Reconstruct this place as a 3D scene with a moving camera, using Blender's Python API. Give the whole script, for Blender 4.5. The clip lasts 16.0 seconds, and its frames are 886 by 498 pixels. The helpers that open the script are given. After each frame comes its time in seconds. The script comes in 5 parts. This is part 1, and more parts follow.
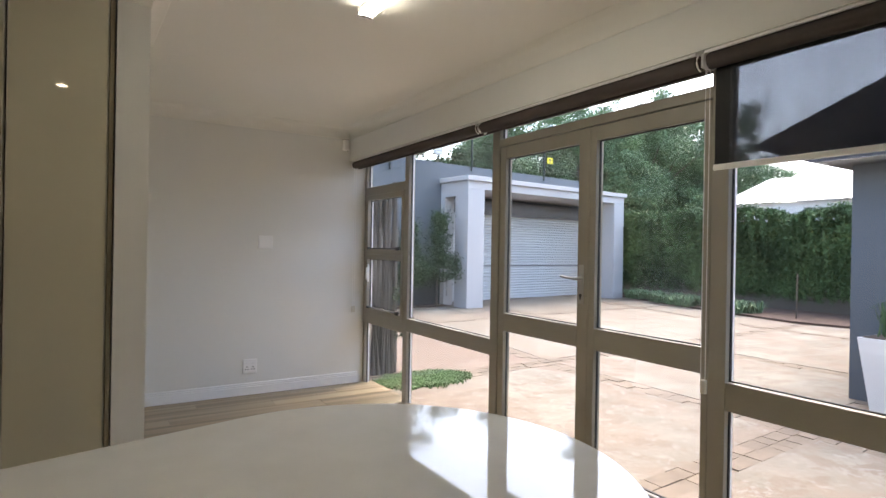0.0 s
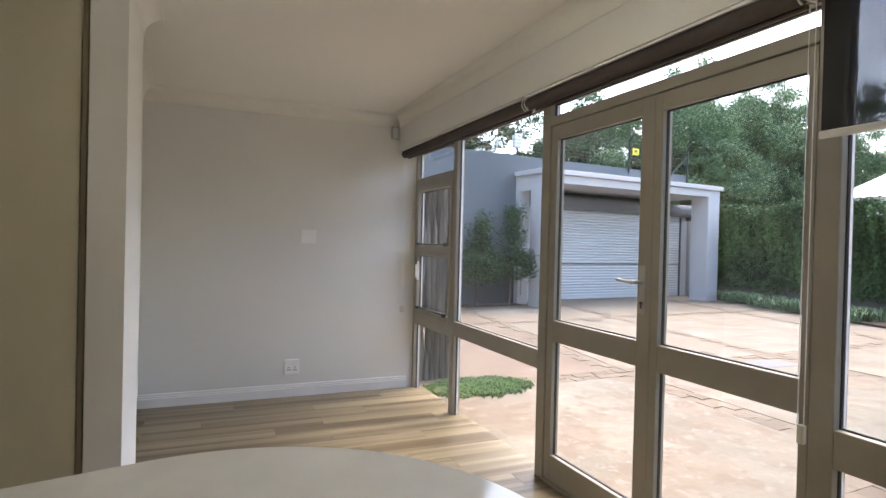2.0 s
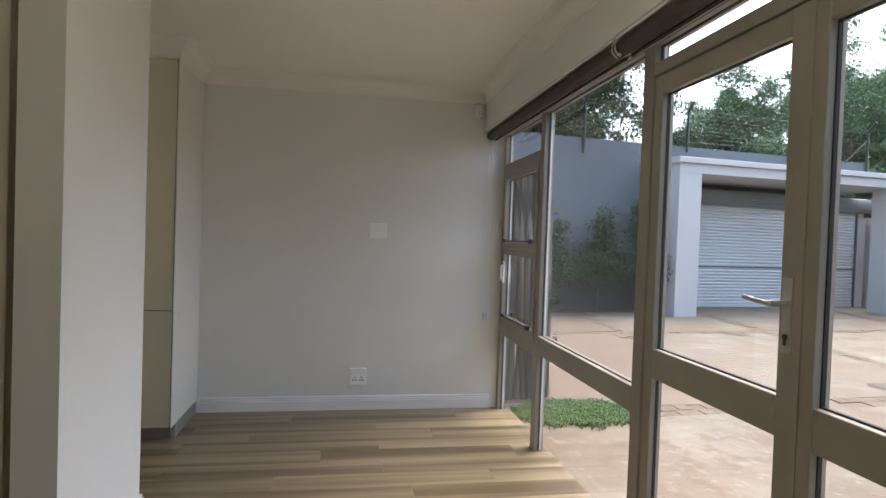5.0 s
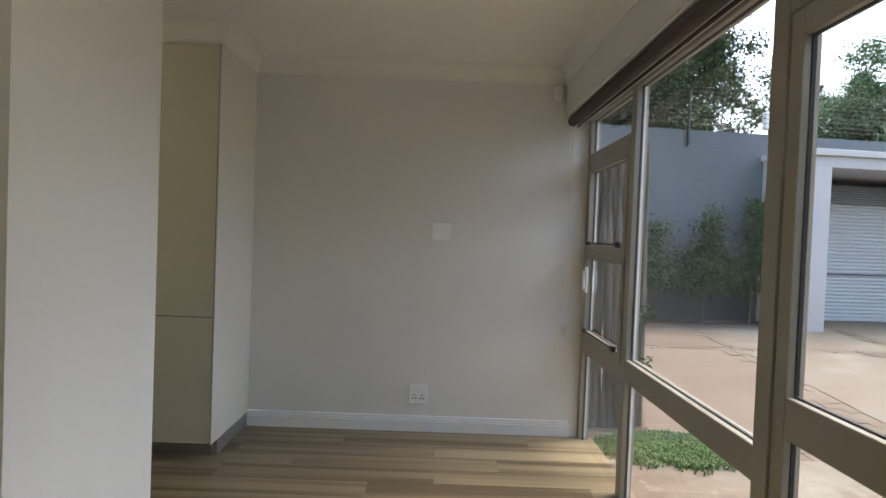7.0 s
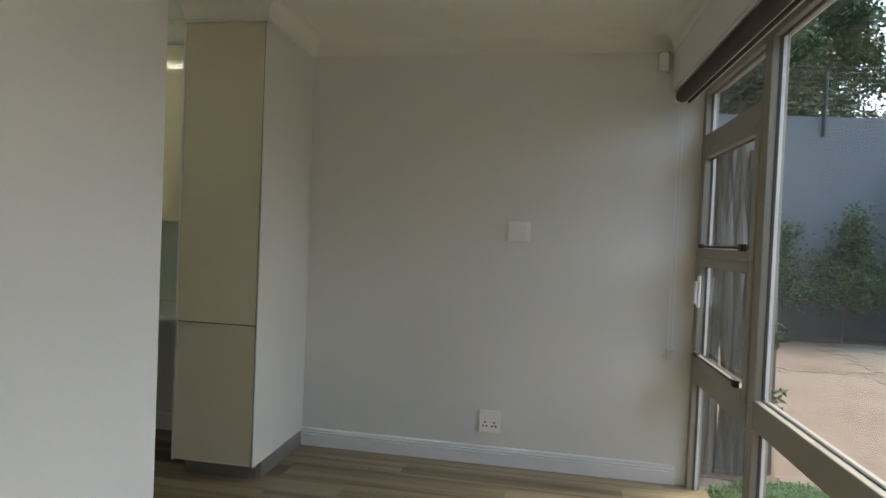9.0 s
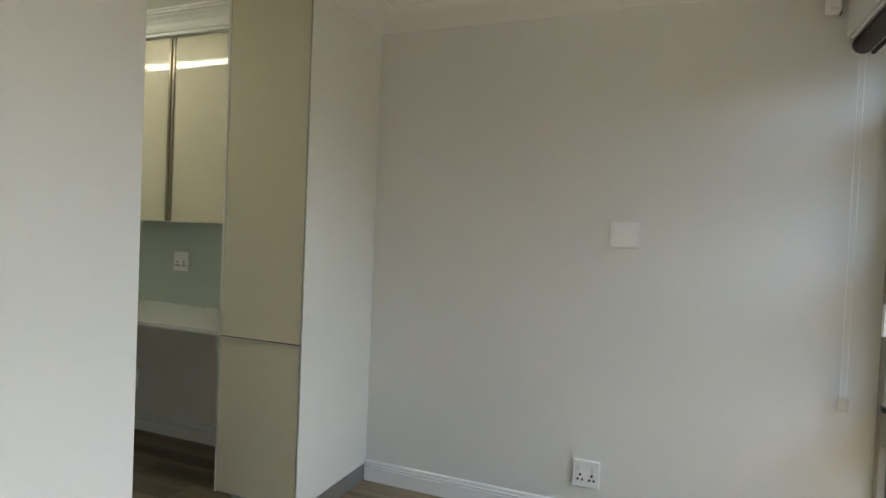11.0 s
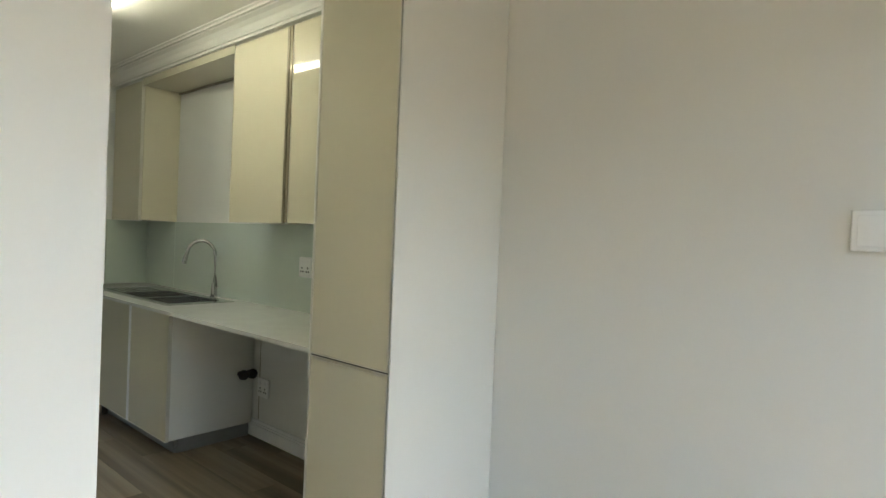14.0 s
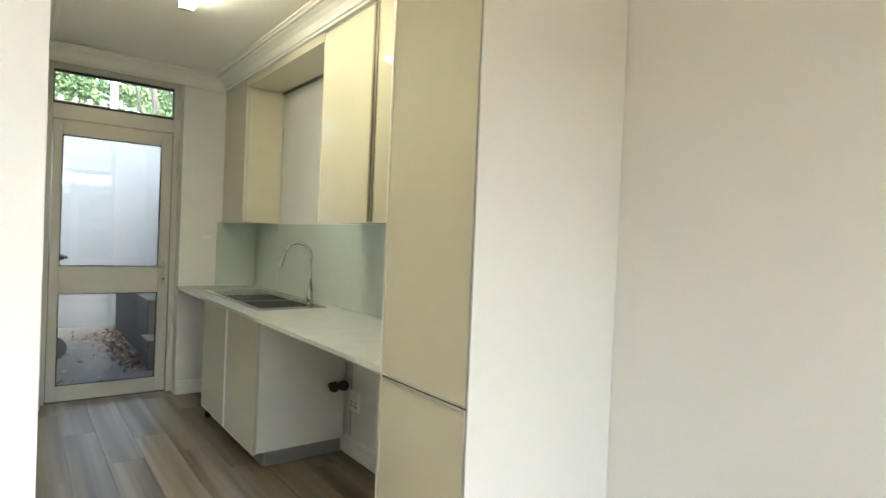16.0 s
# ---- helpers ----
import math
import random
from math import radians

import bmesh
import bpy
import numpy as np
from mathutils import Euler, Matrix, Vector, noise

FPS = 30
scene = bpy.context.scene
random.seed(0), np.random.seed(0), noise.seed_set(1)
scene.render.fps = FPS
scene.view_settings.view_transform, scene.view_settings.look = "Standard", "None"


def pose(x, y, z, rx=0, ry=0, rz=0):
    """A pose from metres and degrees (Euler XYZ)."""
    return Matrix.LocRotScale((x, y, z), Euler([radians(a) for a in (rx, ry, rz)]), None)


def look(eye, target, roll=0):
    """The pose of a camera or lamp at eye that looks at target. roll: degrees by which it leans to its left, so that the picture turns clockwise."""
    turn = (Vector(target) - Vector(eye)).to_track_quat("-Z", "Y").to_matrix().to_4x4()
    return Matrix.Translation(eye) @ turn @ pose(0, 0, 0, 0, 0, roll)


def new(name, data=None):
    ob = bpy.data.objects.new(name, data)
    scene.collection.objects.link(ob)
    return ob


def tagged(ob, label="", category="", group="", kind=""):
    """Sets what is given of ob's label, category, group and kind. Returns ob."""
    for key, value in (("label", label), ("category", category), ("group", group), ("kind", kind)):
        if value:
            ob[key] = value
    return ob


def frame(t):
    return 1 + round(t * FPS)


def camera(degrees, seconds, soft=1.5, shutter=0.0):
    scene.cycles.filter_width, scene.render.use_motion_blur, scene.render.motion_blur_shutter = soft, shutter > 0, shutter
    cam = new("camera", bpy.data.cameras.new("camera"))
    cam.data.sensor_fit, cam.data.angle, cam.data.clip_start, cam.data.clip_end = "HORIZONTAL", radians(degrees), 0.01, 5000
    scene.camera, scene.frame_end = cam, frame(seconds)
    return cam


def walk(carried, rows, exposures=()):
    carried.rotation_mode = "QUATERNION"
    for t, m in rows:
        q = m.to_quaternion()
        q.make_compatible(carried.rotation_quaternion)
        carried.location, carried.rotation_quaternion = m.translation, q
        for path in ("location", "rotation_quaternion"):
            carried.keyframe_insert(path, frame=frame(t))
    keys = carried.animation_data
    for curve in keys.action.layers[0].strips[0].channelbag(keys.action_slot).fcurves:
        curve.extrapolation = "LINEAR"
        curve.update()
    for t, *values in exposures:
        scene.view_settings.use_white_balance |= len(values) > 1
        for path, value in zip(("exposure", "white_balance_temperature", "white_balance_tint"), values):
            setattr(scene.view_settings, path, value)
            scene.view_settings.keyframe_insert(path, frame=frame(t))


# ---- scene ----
cam = camera(76.2, 16.0)

PATH = [
    (0, (0.573, 0.447, 1.428), (1.627, 2.146, 1.426), 1.0),
    (0.5, (0.72, 0.496, 1.42), (1.708, 2.235, 1.417), 1.1),
    (1, (0.843, 0.568, 1.411), (1.761, 2.345, 1.408), 1.2),
    (1.5, (0.957, 0.652, 1.423), (1.813, 2.46, 1.419), 1.3),
    (2, (1.086, 0.747, 1.43), (1.874, 2.585, 1.409), 1.4),
    (2.5, (1.226, 0.846, 1.421), (1.94, 2.714, 1.389), 1.6),
    (3, (1.335, 0.926, 1.417), (1.975, 2.821, 1.382), 1.7),
    (3.5, (1.433, 1.042, 1.412), (2.004, 2.958, 1.374), 1.8),
    (4, (1.538, 1.149, 1.417), (2.033, 3.086, 1.379), 1.9),
    (6.5, (1.929, 1.768, 1.431), (2.032, 3.765, 1.384), 2.1),
    (7, (1.974, 1.909, 1.428), (1.989, 3.908, 1.382), 2.2),
    (7.5, (2.019, 2.058, 1.431), (1.944, 4.055, 1.38), 2.2),
    (8, (2.048, 2.192, 1.421), (1.885, 4.184, 1.37), 2.3),
    (8.5, (2.044, 2.351, 1.419), (1.816, 4.338, 1.367), 2.3),
    (9, (2.117, 2.486, 1.41), (1.784, 4.457, 1.366), 2.4),
    (9.5, (2.108, 2.641, 1.42), (1.7, 4.598, 1.371), 2.4),
    (10, (2.125, 2.811, 1.426), (1.632, 4.749, 1.372), 2.4),
    (12.5, (2.216, 3.55, 1.374), (1.14, 5.236, 1.348), 2.5),
    (13, (2.167, 3.663, 1.362), (1.016, 5.299, 1.334), 2.5),
    (13.5, (2.134, 3.785, 1.371), (0.911, 5.367, 1.341), 2.4),
    (14, (2.099, 3.885, 1.378), (0.801, 5.406, 1.348), 2.4),
    (14.5, (2.054, 3.988, 1.367), (0.668, 5.43, 1.34), 2.3),
    (15, (2.002, 4.099, 1.365), (0.538, 5.462, 1.335), 2.3),
    (15.5, (1.931, 4.193, 1.361), (0.403, 5.482, 1.329), 2.3),
    (16, (1.854, 4.298, 1.362), (0.259, 5.504, 1.332), 2.4),
]
EXPOSURE = [(0.0, 2.77, 6480, 10), (2.5, 2.72, 6480, 10), (4.0, 2.5, 6430, 9), (6.5, 2.31, 6590, 7), (8.0, 2.22, 6580, 3), (9.0, 2.23, 6560, 2), (10.0, 2.52, 6440, 1), (12.5, 3.08, 6600, 1), (13.5, 3.26, 6610, 1), (14.5, 3.56, 6530, -2), (16.0, 4.08, 6840, 2)]
walk(cam, [(t, look(eye, target, roll)) for t, eye, target, roll in PATH], EXPOSURE)

# ---- world and light ----
world = bpy.data.worlds.new("overcast_sky")
scene.world = world
world.use_nodes = True
wn, wl = world.node_tree.nodes, world.node_tree.links
sky = wn.new("ShaderNodeTexSky")
sky.sky_type = "NISHITA"
sky.sun_disc = False
sky.sun_elevation = radians(58)
sky.sun_rotation = radians(65)
sky.dust_density, sky.air_density, sky.ozone_density = 3.5, 1.0, 1.0
grey = wn.new("ShaderNodeHueSaturation")
grey.inputs["Saturation"].default_value = 0.95
wl.new(sky.outputs[0], grey.inputs["Color"])
wl.new(grey.outputs[0], wn["Background"].inputs[0])
wn["Background"].inputs[1].default_value = 0.15

sun = new("sun", bpy.data.lights.new("sun", "SUN"))
sun.data.energy, sun.data.angle, sun.data.color = 0.15, radians(45), (1.0, 0.98, 0.96)
sun.matrix_world = look((0, 0, 20), (-0.63, -0.29, 18.9))


# ---- materials ----
def material(name, color, rough=0.5, metal=0.0, vary=0.08, scale=3.0, bump=0.05, fine=60.0, second=None, gloss=0.5, stretch=(1, 1, 1), per=0.0, island=False):
    """Principled surface: colour drifting over a broad noise, roughness and relief over a fine one. per: spread between objects."""
    m = bpy.data.materials.new(name)
    m.use_nodes = True
    n, l = m.node_tree.nodes, m.node_tree.links
    p = n["Principled BSDF"]
    p.inputs["Roughness"].default_value, p.inputs["Metallic"].default_value = rough, metal
    p.inputs["Specular IOR Level"].default_value = gloss
    tc, mp = n.new("ShaderNodeTexCoord"), n.new("ShaderNodeMapping")
    mp.inputs["Scale"].default_value = stretch
    l.new(tc.outputs["Object"], mp.inputs[0])
    broad, small = n.new("ShaderNodeTexNoise"), n.new("ShaderNodeTexNoise")
    broad.inputs["Scale"].default_value, small.inputs["Scale"].default_value = scale, fine
    broad.inputs["Detail"].default_value, small.inputs["Detail"].default_value = 5, 4
    l.new(mp.outputs[0], broad.inputs[0])
    l.new(mp.outputs[0], small.inputs[0])
    ramp = n.new("ShaderNodeValToRGB")
    dark = tuple(c * (1 - vary) for c in (second or color))
    light = tuple(min(1, c * (1 + vary)) for c in color)
    ramp.color_ramp.elements[0].color, ramp.color_ramp.elements[1].color = (*dark, 1), (*light, 1)
    ramp.color_ramp.elements[0].position, ramp.color_ramp.elements[1].position = 0.3, 0.7
    mixf = n.new("ShaderNodeMath")
    mixf.operation = "MULTIPLY_ADD"
    l.new(small.outputs[0], mixf.inputs[0])
    mixf.inputs[1].default_value = 0.3
    l.new(broad.outputs[0], mixf.inputs[2])
    sub = n.new("ShaderNodeMath")
    sub.operation = "SUBTRACT"
    l.new(mixf.outputs[0], sub.inputs[0])
    sub.inputs[1].default_value = 0.15
    l.new(sub.outputs[0], ramp.inputs[0])
    out = ramp.outputs[0]
    if per or island:
        hsv, rnd = n.new("ShaderNodeHueSaturation"), n.new("ShaderNodeNewGeometry" if island else "ShaderNodeObjectInfo")
        rng = n.new("ShaderNodeMapRange")
        l.new(rnd.outputs["Random Per Island" if island else "Random"], rng.inputs[0])
        rng.inputs["To Min"].default_value, rng.inputs["To Max"].default_value = 1 - per, 1 + per
        l.new(rng.outputs[0], hsv.inputs["Value"])
        l.new(out, hsv.inputs["Color"])
        out = hsv.outputs[0]
    l.new(out, p.inputs["Base Color"])
    if bump:
        b = n.new("ShaderNodeBump")
        b.inputs["Strength"].default_value, b.inputs["Distance"].default_value = bump, 0.01
        l.new(small.outputs[0], b.inputs["Height"])
        l.new(b.outputs[0], p.inputs["Normal"])
    rr = n.new("ShaderNodeMapRange")
    l.new(small.outputs[0], rr.inputs[0])
    rr.inputs["To Min"].default_value, rr.inputs["To Max"].default_value = max(0.02, rough * 0.85), min(1, rough * 1.15)
    l.new(rr.outputs[0], p.inputs["Roughness"])
    return m


def glass(name, tint=(1, 1, 1), share=None):
    m = bpy.data.materials.new(name)
    m.use_nodes = True
    n, l = m.node_tree.nodes, m.node_tree.links
    n.remove(n["Principled BSDF"])
    t, g, f, x = n.new("ShaderNodeBsdfTransparent"), n.new("ShaderNodeBsdfGlossy"), n.new("ShaderNodeLayerWeight"), n.new("ShaderNodeMixShader")
    t.inputs[0].default_value = (*tint, 1)
    g.inputs["Roughness"].default_value = 0.01
    f.inputs[0].default_value = 0.5
    power, curve = n.new("ShaderNodeMath"), n.new("ShaderNodeMath")
    power.operation, curve.operation = "POWER", "MULTIPLY_ADD"
    power.inputs[1].default_value, curve.inputs[1].default_value, curve.inputs[2].default_value = 5.0, 0.85, 0.04
    l.new(f.outputs["Facing"], power.inputs[0])
    l.new(power.outputs[0], curve.inputs[0])
    l.new(curve.outputs[0], x.inputs[0])
    l.new(t.outputs[0], x.inputs[1])
    l.new(g.outputs[0], x.inputs[2])
    l.new(x.outputs[0], n["Material Output"].inputs[0])
    return m


def glow(name, color, strength):
    m = bpy.data.materials.new(name)
    m.use_nodes = True
    p = m.node_tree.nodes["Principled BSDF"]
    p.inputs["Base Color"].default_value = (*color, 1)
    p.inputs["Emission Color"].default_value = (*color, 1)
    p.inputs["Emission Strength"].default_value = strength
    return m


def mesh_screen(name):
    """Woven sunscreen fabric: open weave that lets a part of the light through."""
    m = bpy.data.materials.new(name)
    m.use_nodes = True
    n, l = m.node_tree.nodes, m.node_tree.links
    p = n["Principled BSDF"]
    p.inputs["Base Color"].default_value, p.inputs["Roughness"].default_value = (0.035, 0.035, 0.04, 1), 0.9
    t, x, w, tc, mp = n.new("ShaderNodeBsdfTransparent"), n.new("ShaderNodeMixShader"), n.new("ShaderNodeTexNoise"), n.new("ShaderNodeTexCoord"), n.new("ShaderNodeMapping")
    t.inputs[0].default_value = (0.92, 0.95, 1.0, 1)
    mp.inputs["Scale"].default_value = (1, 1, 0.12)
    w.inputs["Scale"].default_value = 45
    r = n.new("ShaderNodeMapRange")
    r.inputs["To Min"].default_value, r.inputs["To Max"].default_value = 0.69, 0.82
    l.new(tc.outputs["Object"], mp.inputs[0])
    l.new(mp.outputs[0], w.inputs[0])
    l.new(w.outputs[0], r.inputs[0])
    l.new(r.outputs[0], x.inputs[0])
    l.new(t.outputs[0], x.inputs[1])
    l.new(p.outputs[0], x.inputs[2])
    l.new(x.outputs[0], n["Material Output"].inputs[0])
    return m


def plank_material():
    """Grey-brown oak laminate: long grain along x, tone differing from plank to plank."""
    m = material("oak_laminate", (0.275, 0.222, 0.142), 0.34, 0, 0.04, 1.9, 0.004, 6, second=(0.118, 0.085, 0.046), stretch=(0.13, 4.6, 1), per=0.12, gloss=0.4)
    n, l = m.node_tree.nodes, m.node_tree.links
    for x in n:
        if x.type == "TEX_NOISE":
            x.inputs["Detail"].default_value = 2.0
    ramp = next(x for x in n if x.type == "VALTORGB")
    ramp.color_ramp.elements[0].position, ramp.color_ramp.elements[1].position = 0.36, 0.64
    p = n["Principled BSDF"]
    base = p.inputs["Base Color"].links[0].from_socket
    wave, warp, cap, mix = n.new("ShaderNodeTexWave"), n.new("ShaderNodeMapping"), n.new("ShaderNodeMapRange"), n.new("ShaderNodeMix")
    warp.inputs["Scale"].default_value = (0.5, 4.0, 1)
    wave.wave_type, wave.bands_direction = "BANDS", "Y"
    wave.inputs["Scale"].default_value, wave.inputs["Distortion"].default_value = 2.6, 9.0
    wave.inputs["Detail"].default_value, wave.inputs["Detail Scale"].default_value = 3.0, 1.3
    l.new(warp.outputs[0], wave.inputs[0])
    l.new(wave.outputs["Fac"], cap.inputs[0])
    cap.inputs["From Min"].default_value, cap.inputs["From Max"].default_value = 0.0, 0.35
    cap.inputs["To Min"].default_value, cap.inputs["To Max"].default_value = 0.1, 0.0
    mix.data_type = "RGBA"
    l.new(cap.outputs[0], mix.inputs[0])
    l.new(base, mix.inputs[6])
    mix.inputs[7].default_value = (0.1, 0.078, 0.05, 1)
    l.new(mix.outputs[2], p.inputs["Base Color"])
    off, info = n.new("ShaderNodeVectorMath"), n.new("ShaderNodeObjectInfo")
    sc = n.new("ShaderNodeMath")
    sc.operation = "MULTIPLY"
    sc.inputs[1].default_value = 37.0
    l.new(info.outputs["Random"], sc.inputs[0])
    mp = next(x for x in n if x.type == "MAPPING")
    l.new(next(x for x in n if x.type == "TEX_COORD").outputs["Object"], warp.inputs[0])
    for x in (mp, warp):
        l.new(sc.outputs[0], x.inputs["Location"])
    return m


def slab_material(name, color, second, flake):
    """Worn concrete slab: cream skin flaking off a pink-brown body, with dirt in the low spots."""
    m = material(name, color, 0.9, 0, 0.1, 1.3, 0.3, 22, second=second, per=0.05, gloss=0.2)
    n, l = m.node_tree.nodes, m.node_tree.links
    p = n["Principled BSDF"]
    base = p.inputs["Base Color"].links[0].from_socket
    mp = next(x for x in n if x.type == "MAPPING")
    for scale, lo, hi, color, amount in ((0.9, 0.46, 0.58, (0.225, 0.172, 0.128, 1), flake), (3.2, 0.52, 0.57, (0.19, 0.14, 0.105, 1), flake), (11.0, 0.57, 0.62, (0.28, 0.26, 0.22, 1), 0.7), (0.5, 0.48, 0.7, (0.2, 0.165, 0.13, 1), 0.5)):
        t, r, x, k = n.new("ShaderNodeTexNoise"), n.new("ShaderNodeMapRange"), n.new("ShaderNodeMix"), n.new("ShaderNodeMath")
        t.inputs["Scale"].default_value, t.inputs["Detail"].default_value, t.inputs["Roughness"].default_value = scale, 8, 0.65
        l.new(mp.outputs[0], t.inputs[0])
        l.new(t.outputs[0], r.inputs[0])
        r.inputs["From Min"].default_value, r.inputs["From Max"].default_value = lo, hi
        k.operation = "MULTIPLY"
        k.inputs[1].default_value = amount
        l.new(r.outputs[0], k.inputs[0])
        x.data_type = "RGBA"
        l.new(k.outputs[0], x.inputs[0])
        l.new(base, x.inputs[6])
        x.inputs[7].default_value = color
        base = x.outputs[2]
    l.new(base, p.inputs["Base Color"])
    return m


M_WALL = material("warm_white_wall_paint", (0.785, 0.785, 0.755), 0.75, 0, 0.02, 0.8, 0.03, 90)
M_CEIL = material("white_ceiling_paint", (0.84, 0.83, 0.78), 0.8, 0, 0.02, 0.7, 0.02, 70)
M_TRIM = material("white_gloss_trim", (0.86, 0.86, 0.86), 0.4, 0, 0.02, 2, 0.01, 60)
M_CREAM = material("cream_gloss_lacquer", (0.69, 0.65, 0.5), 0.025, 0, 0.015, 1, 0.0, 30)
M_CREAMSIDE = material("cream_white_melamine", (0.78, 0.77, 0.71), 0.45, 0, 0.015, 1, 0.01, 60)
M_EDGE = material("pale_edge_profile", (0.66, 0.63, 0.54), 0.35, 0.3, 0.05, 4, 0.01)
M_GRIP = material("taupe_grip_profile", (0.3, 0.26, 0.18), 0.3, 0.5, 0.05, 4, 0.01)
M_PLINTH = material("brushed_grey_plinth", (0.36, 0.36, 0.36), 0.35, 0.6, 0.06, 8, 0.02, 80, stretch=(0.2, 1, 4))
M_QUARTZ = material("white_polished_quartz", (0.72, 0.72, 0.69), 0.03, 0, 0.03, 9, 0.0, 140)
M_ALU = material("taupe_powder_coated_metal", (0.34, 0.32, 0.265), 0.45, 0.1, 0.05, 3, 0.02, 150)
M_STEEL = material("brushed_stainless_steel", (0.42, 0.42, 0.41), 0.25, 0.85, 0.05, 12, 0.01, 120)
M_SATIN = material("satin_nickel", (0.5, 0.49, 0.46), 0.36, 0.6, 0.03, 12, 0.0, 120)
M_CHROME = material("chrome", (0.55, 0.55, 0.55), 0.06, 1.0, 0.01, 4, 0.0)
M_BLACK = material("black_plastic", (0.02, 0.02, 0.02), 0.5, 0, 0.1, 8, 0.02)
M_RUBBER = material("black_glazing_rubber", (0.015, 0.015, 0.015), 0.7, 0, 0.1, 8, 0.0)
M_PLASTIC = material("white_plastic", (0.89, 0.89, 0.88), 0.35, 0, 0.02, 8, 0.0)
M_HOLE = material("dark_socket_slot", (0.04, 0.04, 0.04), 0.6, 0, 0.02, 8, 0.0)
M_BLIND = material("charcoal_blind_fabric", (0.075, 0.06, 0.055), 0.85, 0, 0.1, 6, 0.05, 300)
M_SCREEN = mesh_screen("sunscreen_fabric")
M_GLASS = glass("clear_glass")
M_SPLASH = material("pale_green_glass_splashback", (0.60, 0.67, 0.60), 0.08, 0, 0.01, 2, 0.0)
M_PLANK = plank_material()
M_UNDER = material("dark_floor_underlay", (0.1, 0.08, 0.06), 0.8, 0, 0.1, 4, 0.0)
M_BLUE = material("blue_grey_wall_paint", (0.115, 0.132, 0.148), 0.85, 0, 0.08, 0.7, 0.04, 25)
M_WALLFOOT = material("dark_grey_wall_foot", (0.062, 0.066, 0.068), 0.9, 0, 0.15, 1.2, 0.12, 40)
# Pale blue plaster with the courtyard's shade put into the colour.
M_BLUESHADE = material("pale_blue_plaster_shaded", (0.125, 0.15, 0.178), 0.85, 0, 0.06, 0.7, 0.03, 40)
M_GARAGE = material("pale_lilac_grey_plaster", (0.49, 0.48, 0.475), 0.8, 0, 0.05, 0.8, 0.1, 40)
M_ROLLER = material("white_roller_slats", (0.62, 0.635, 0.64), 0.45, 0, 0.04, 2, 0.02, 50)
M_DRUM = material("grey_roller_drum", (0.1, 0.1, 0.112), 0.6, 0.0, 0.2, 2, 0.05, 30, stretch=(0.3, 3, 3))
M_RIDGE = material("worn_slat_edge", (0.3, 0.3, 0.31), 0.6, 0.0, 0.15, 3, 0.02, 30)
M_SLAB = slab_material("sand_concrete", (0.265, 0.243, 0.195), (0.19, 0.162, 0.125), 0.72)
M_SLABPINK = slab_material("pink_brown_concrete", (0.19, 0.14, 0.105), (0.145, 0.1, 0.073), 0.75)
M_COBBLE = material("brown_grey_cobble", (0.2, 0.16, 0.122), 0.95, 0, 0.12, 6, 0.2, 60, island=True, per=0.14, gloss=0.1)
M_SOIL = material("red_brown_soil", (0.085, 0.052, 0.036), 0.95, 0, 0.25, 2, 0.5, 25)
M_EARTH = material("dry_earth_ground", (0.25, 0.2, 0.14), 0.95, 0, 0.15, 0.4, 0.3, 10)
M_IRON = material("cast_iron", (0.05, 0.044, 0.038), 0.8, 0.0, 0.2, 10, 0.2, 80)
M_LEAF = material("green_leaf", (0.08, 0.13, 0.05), 0.7, 0, 0.2, 0.7, 0.0, 10, second=(0.05, 0.088, 0.04), island=True, per=0.16, gloss=0.2)
M_LEAFBLUE = material("grey_green_leaf", (0.14, 0.215, 0.105), 0.6, 0, 0.2, 0.5, 0.0, 10, second=(0.095, 0.155, 0.085), island=True, per=0.16, gloss=0.2)
M_HEDGE = material("hedge_leaf", (0.105, 0.165, 0.062), 0.6, 0, 0.25, 0.9, 0.0, 10, second=(0.045, 0.08, 0.034), island=True, per=0.4, gloss=0.25)
M_LEAFDARK = material("dark_glossy_leaf", (0.046, 0.078, 0.034), 0.65, 0, 0.2, 0.9, 0.0, 10, island=True, per=0.4, gloss=0.12)
M_GRASS = material("bright_grass", (0.07, 0.15, 0.03), 0.6, 0, 0.2, 3, 0.0, 10, island=True, per=0.35)
M_BARK = material("grey_brown_bark", (0.13, 0.1, 0.075), 0.9, 0, 0.25, 4, 0.5, 40, stretch=(1, 1, 0.25))
M_POLE = material("weathered_timber_pole", (0.12, 0.11, 0.095), 0.85, 0, 0.25, 9, 0.6, 60, second=(0.035, 0.031, 0.026), stretch=(3, 3, 0.1), per=0.25)
M_ROOFW = material("white_roof_sheet", (0.78, 0.78, 0.78), 0.5, 0, 0.03, 1, 0.0)
M_ROOFD = material("charcoal_roof", (0.035, 0.035, 0.04), 0.7, 0, 0.1, 2, 0.05)
M_POST = material("dark_green_steel", (0.02, 0.03, 0.025), 0.5, 0.3, 0.1, 4, 0.0)
M_WIRE = material("galvanised_wire", (0.07, 0.07, 0.07), 0.6, 0.2, 0.05, 4, 0.0)
M_YELLOW = material("yellow_sign_plastic", (0.75, 0.65, 0.02), 0.5, 0, 0.03, 4, 0.0)
# Concrete colour lowered to stand in for shade in the courtyard.
M_CONCSHADE = material("grey_concrete_shaded", (0.056, 0.053, 0.045), 0.85, 0, 0.12, 2, 0.2, 30)
M_DRY = material("dry_leaf", (0.17, 0.12, 0.095), 0.8, 0, 0.15, 3, 0.0, 10, island=True, per=0.4)
M_TUBE = glow("fluorescent_tube_glow", (1.0, 0.93, 0.78), 3.4)
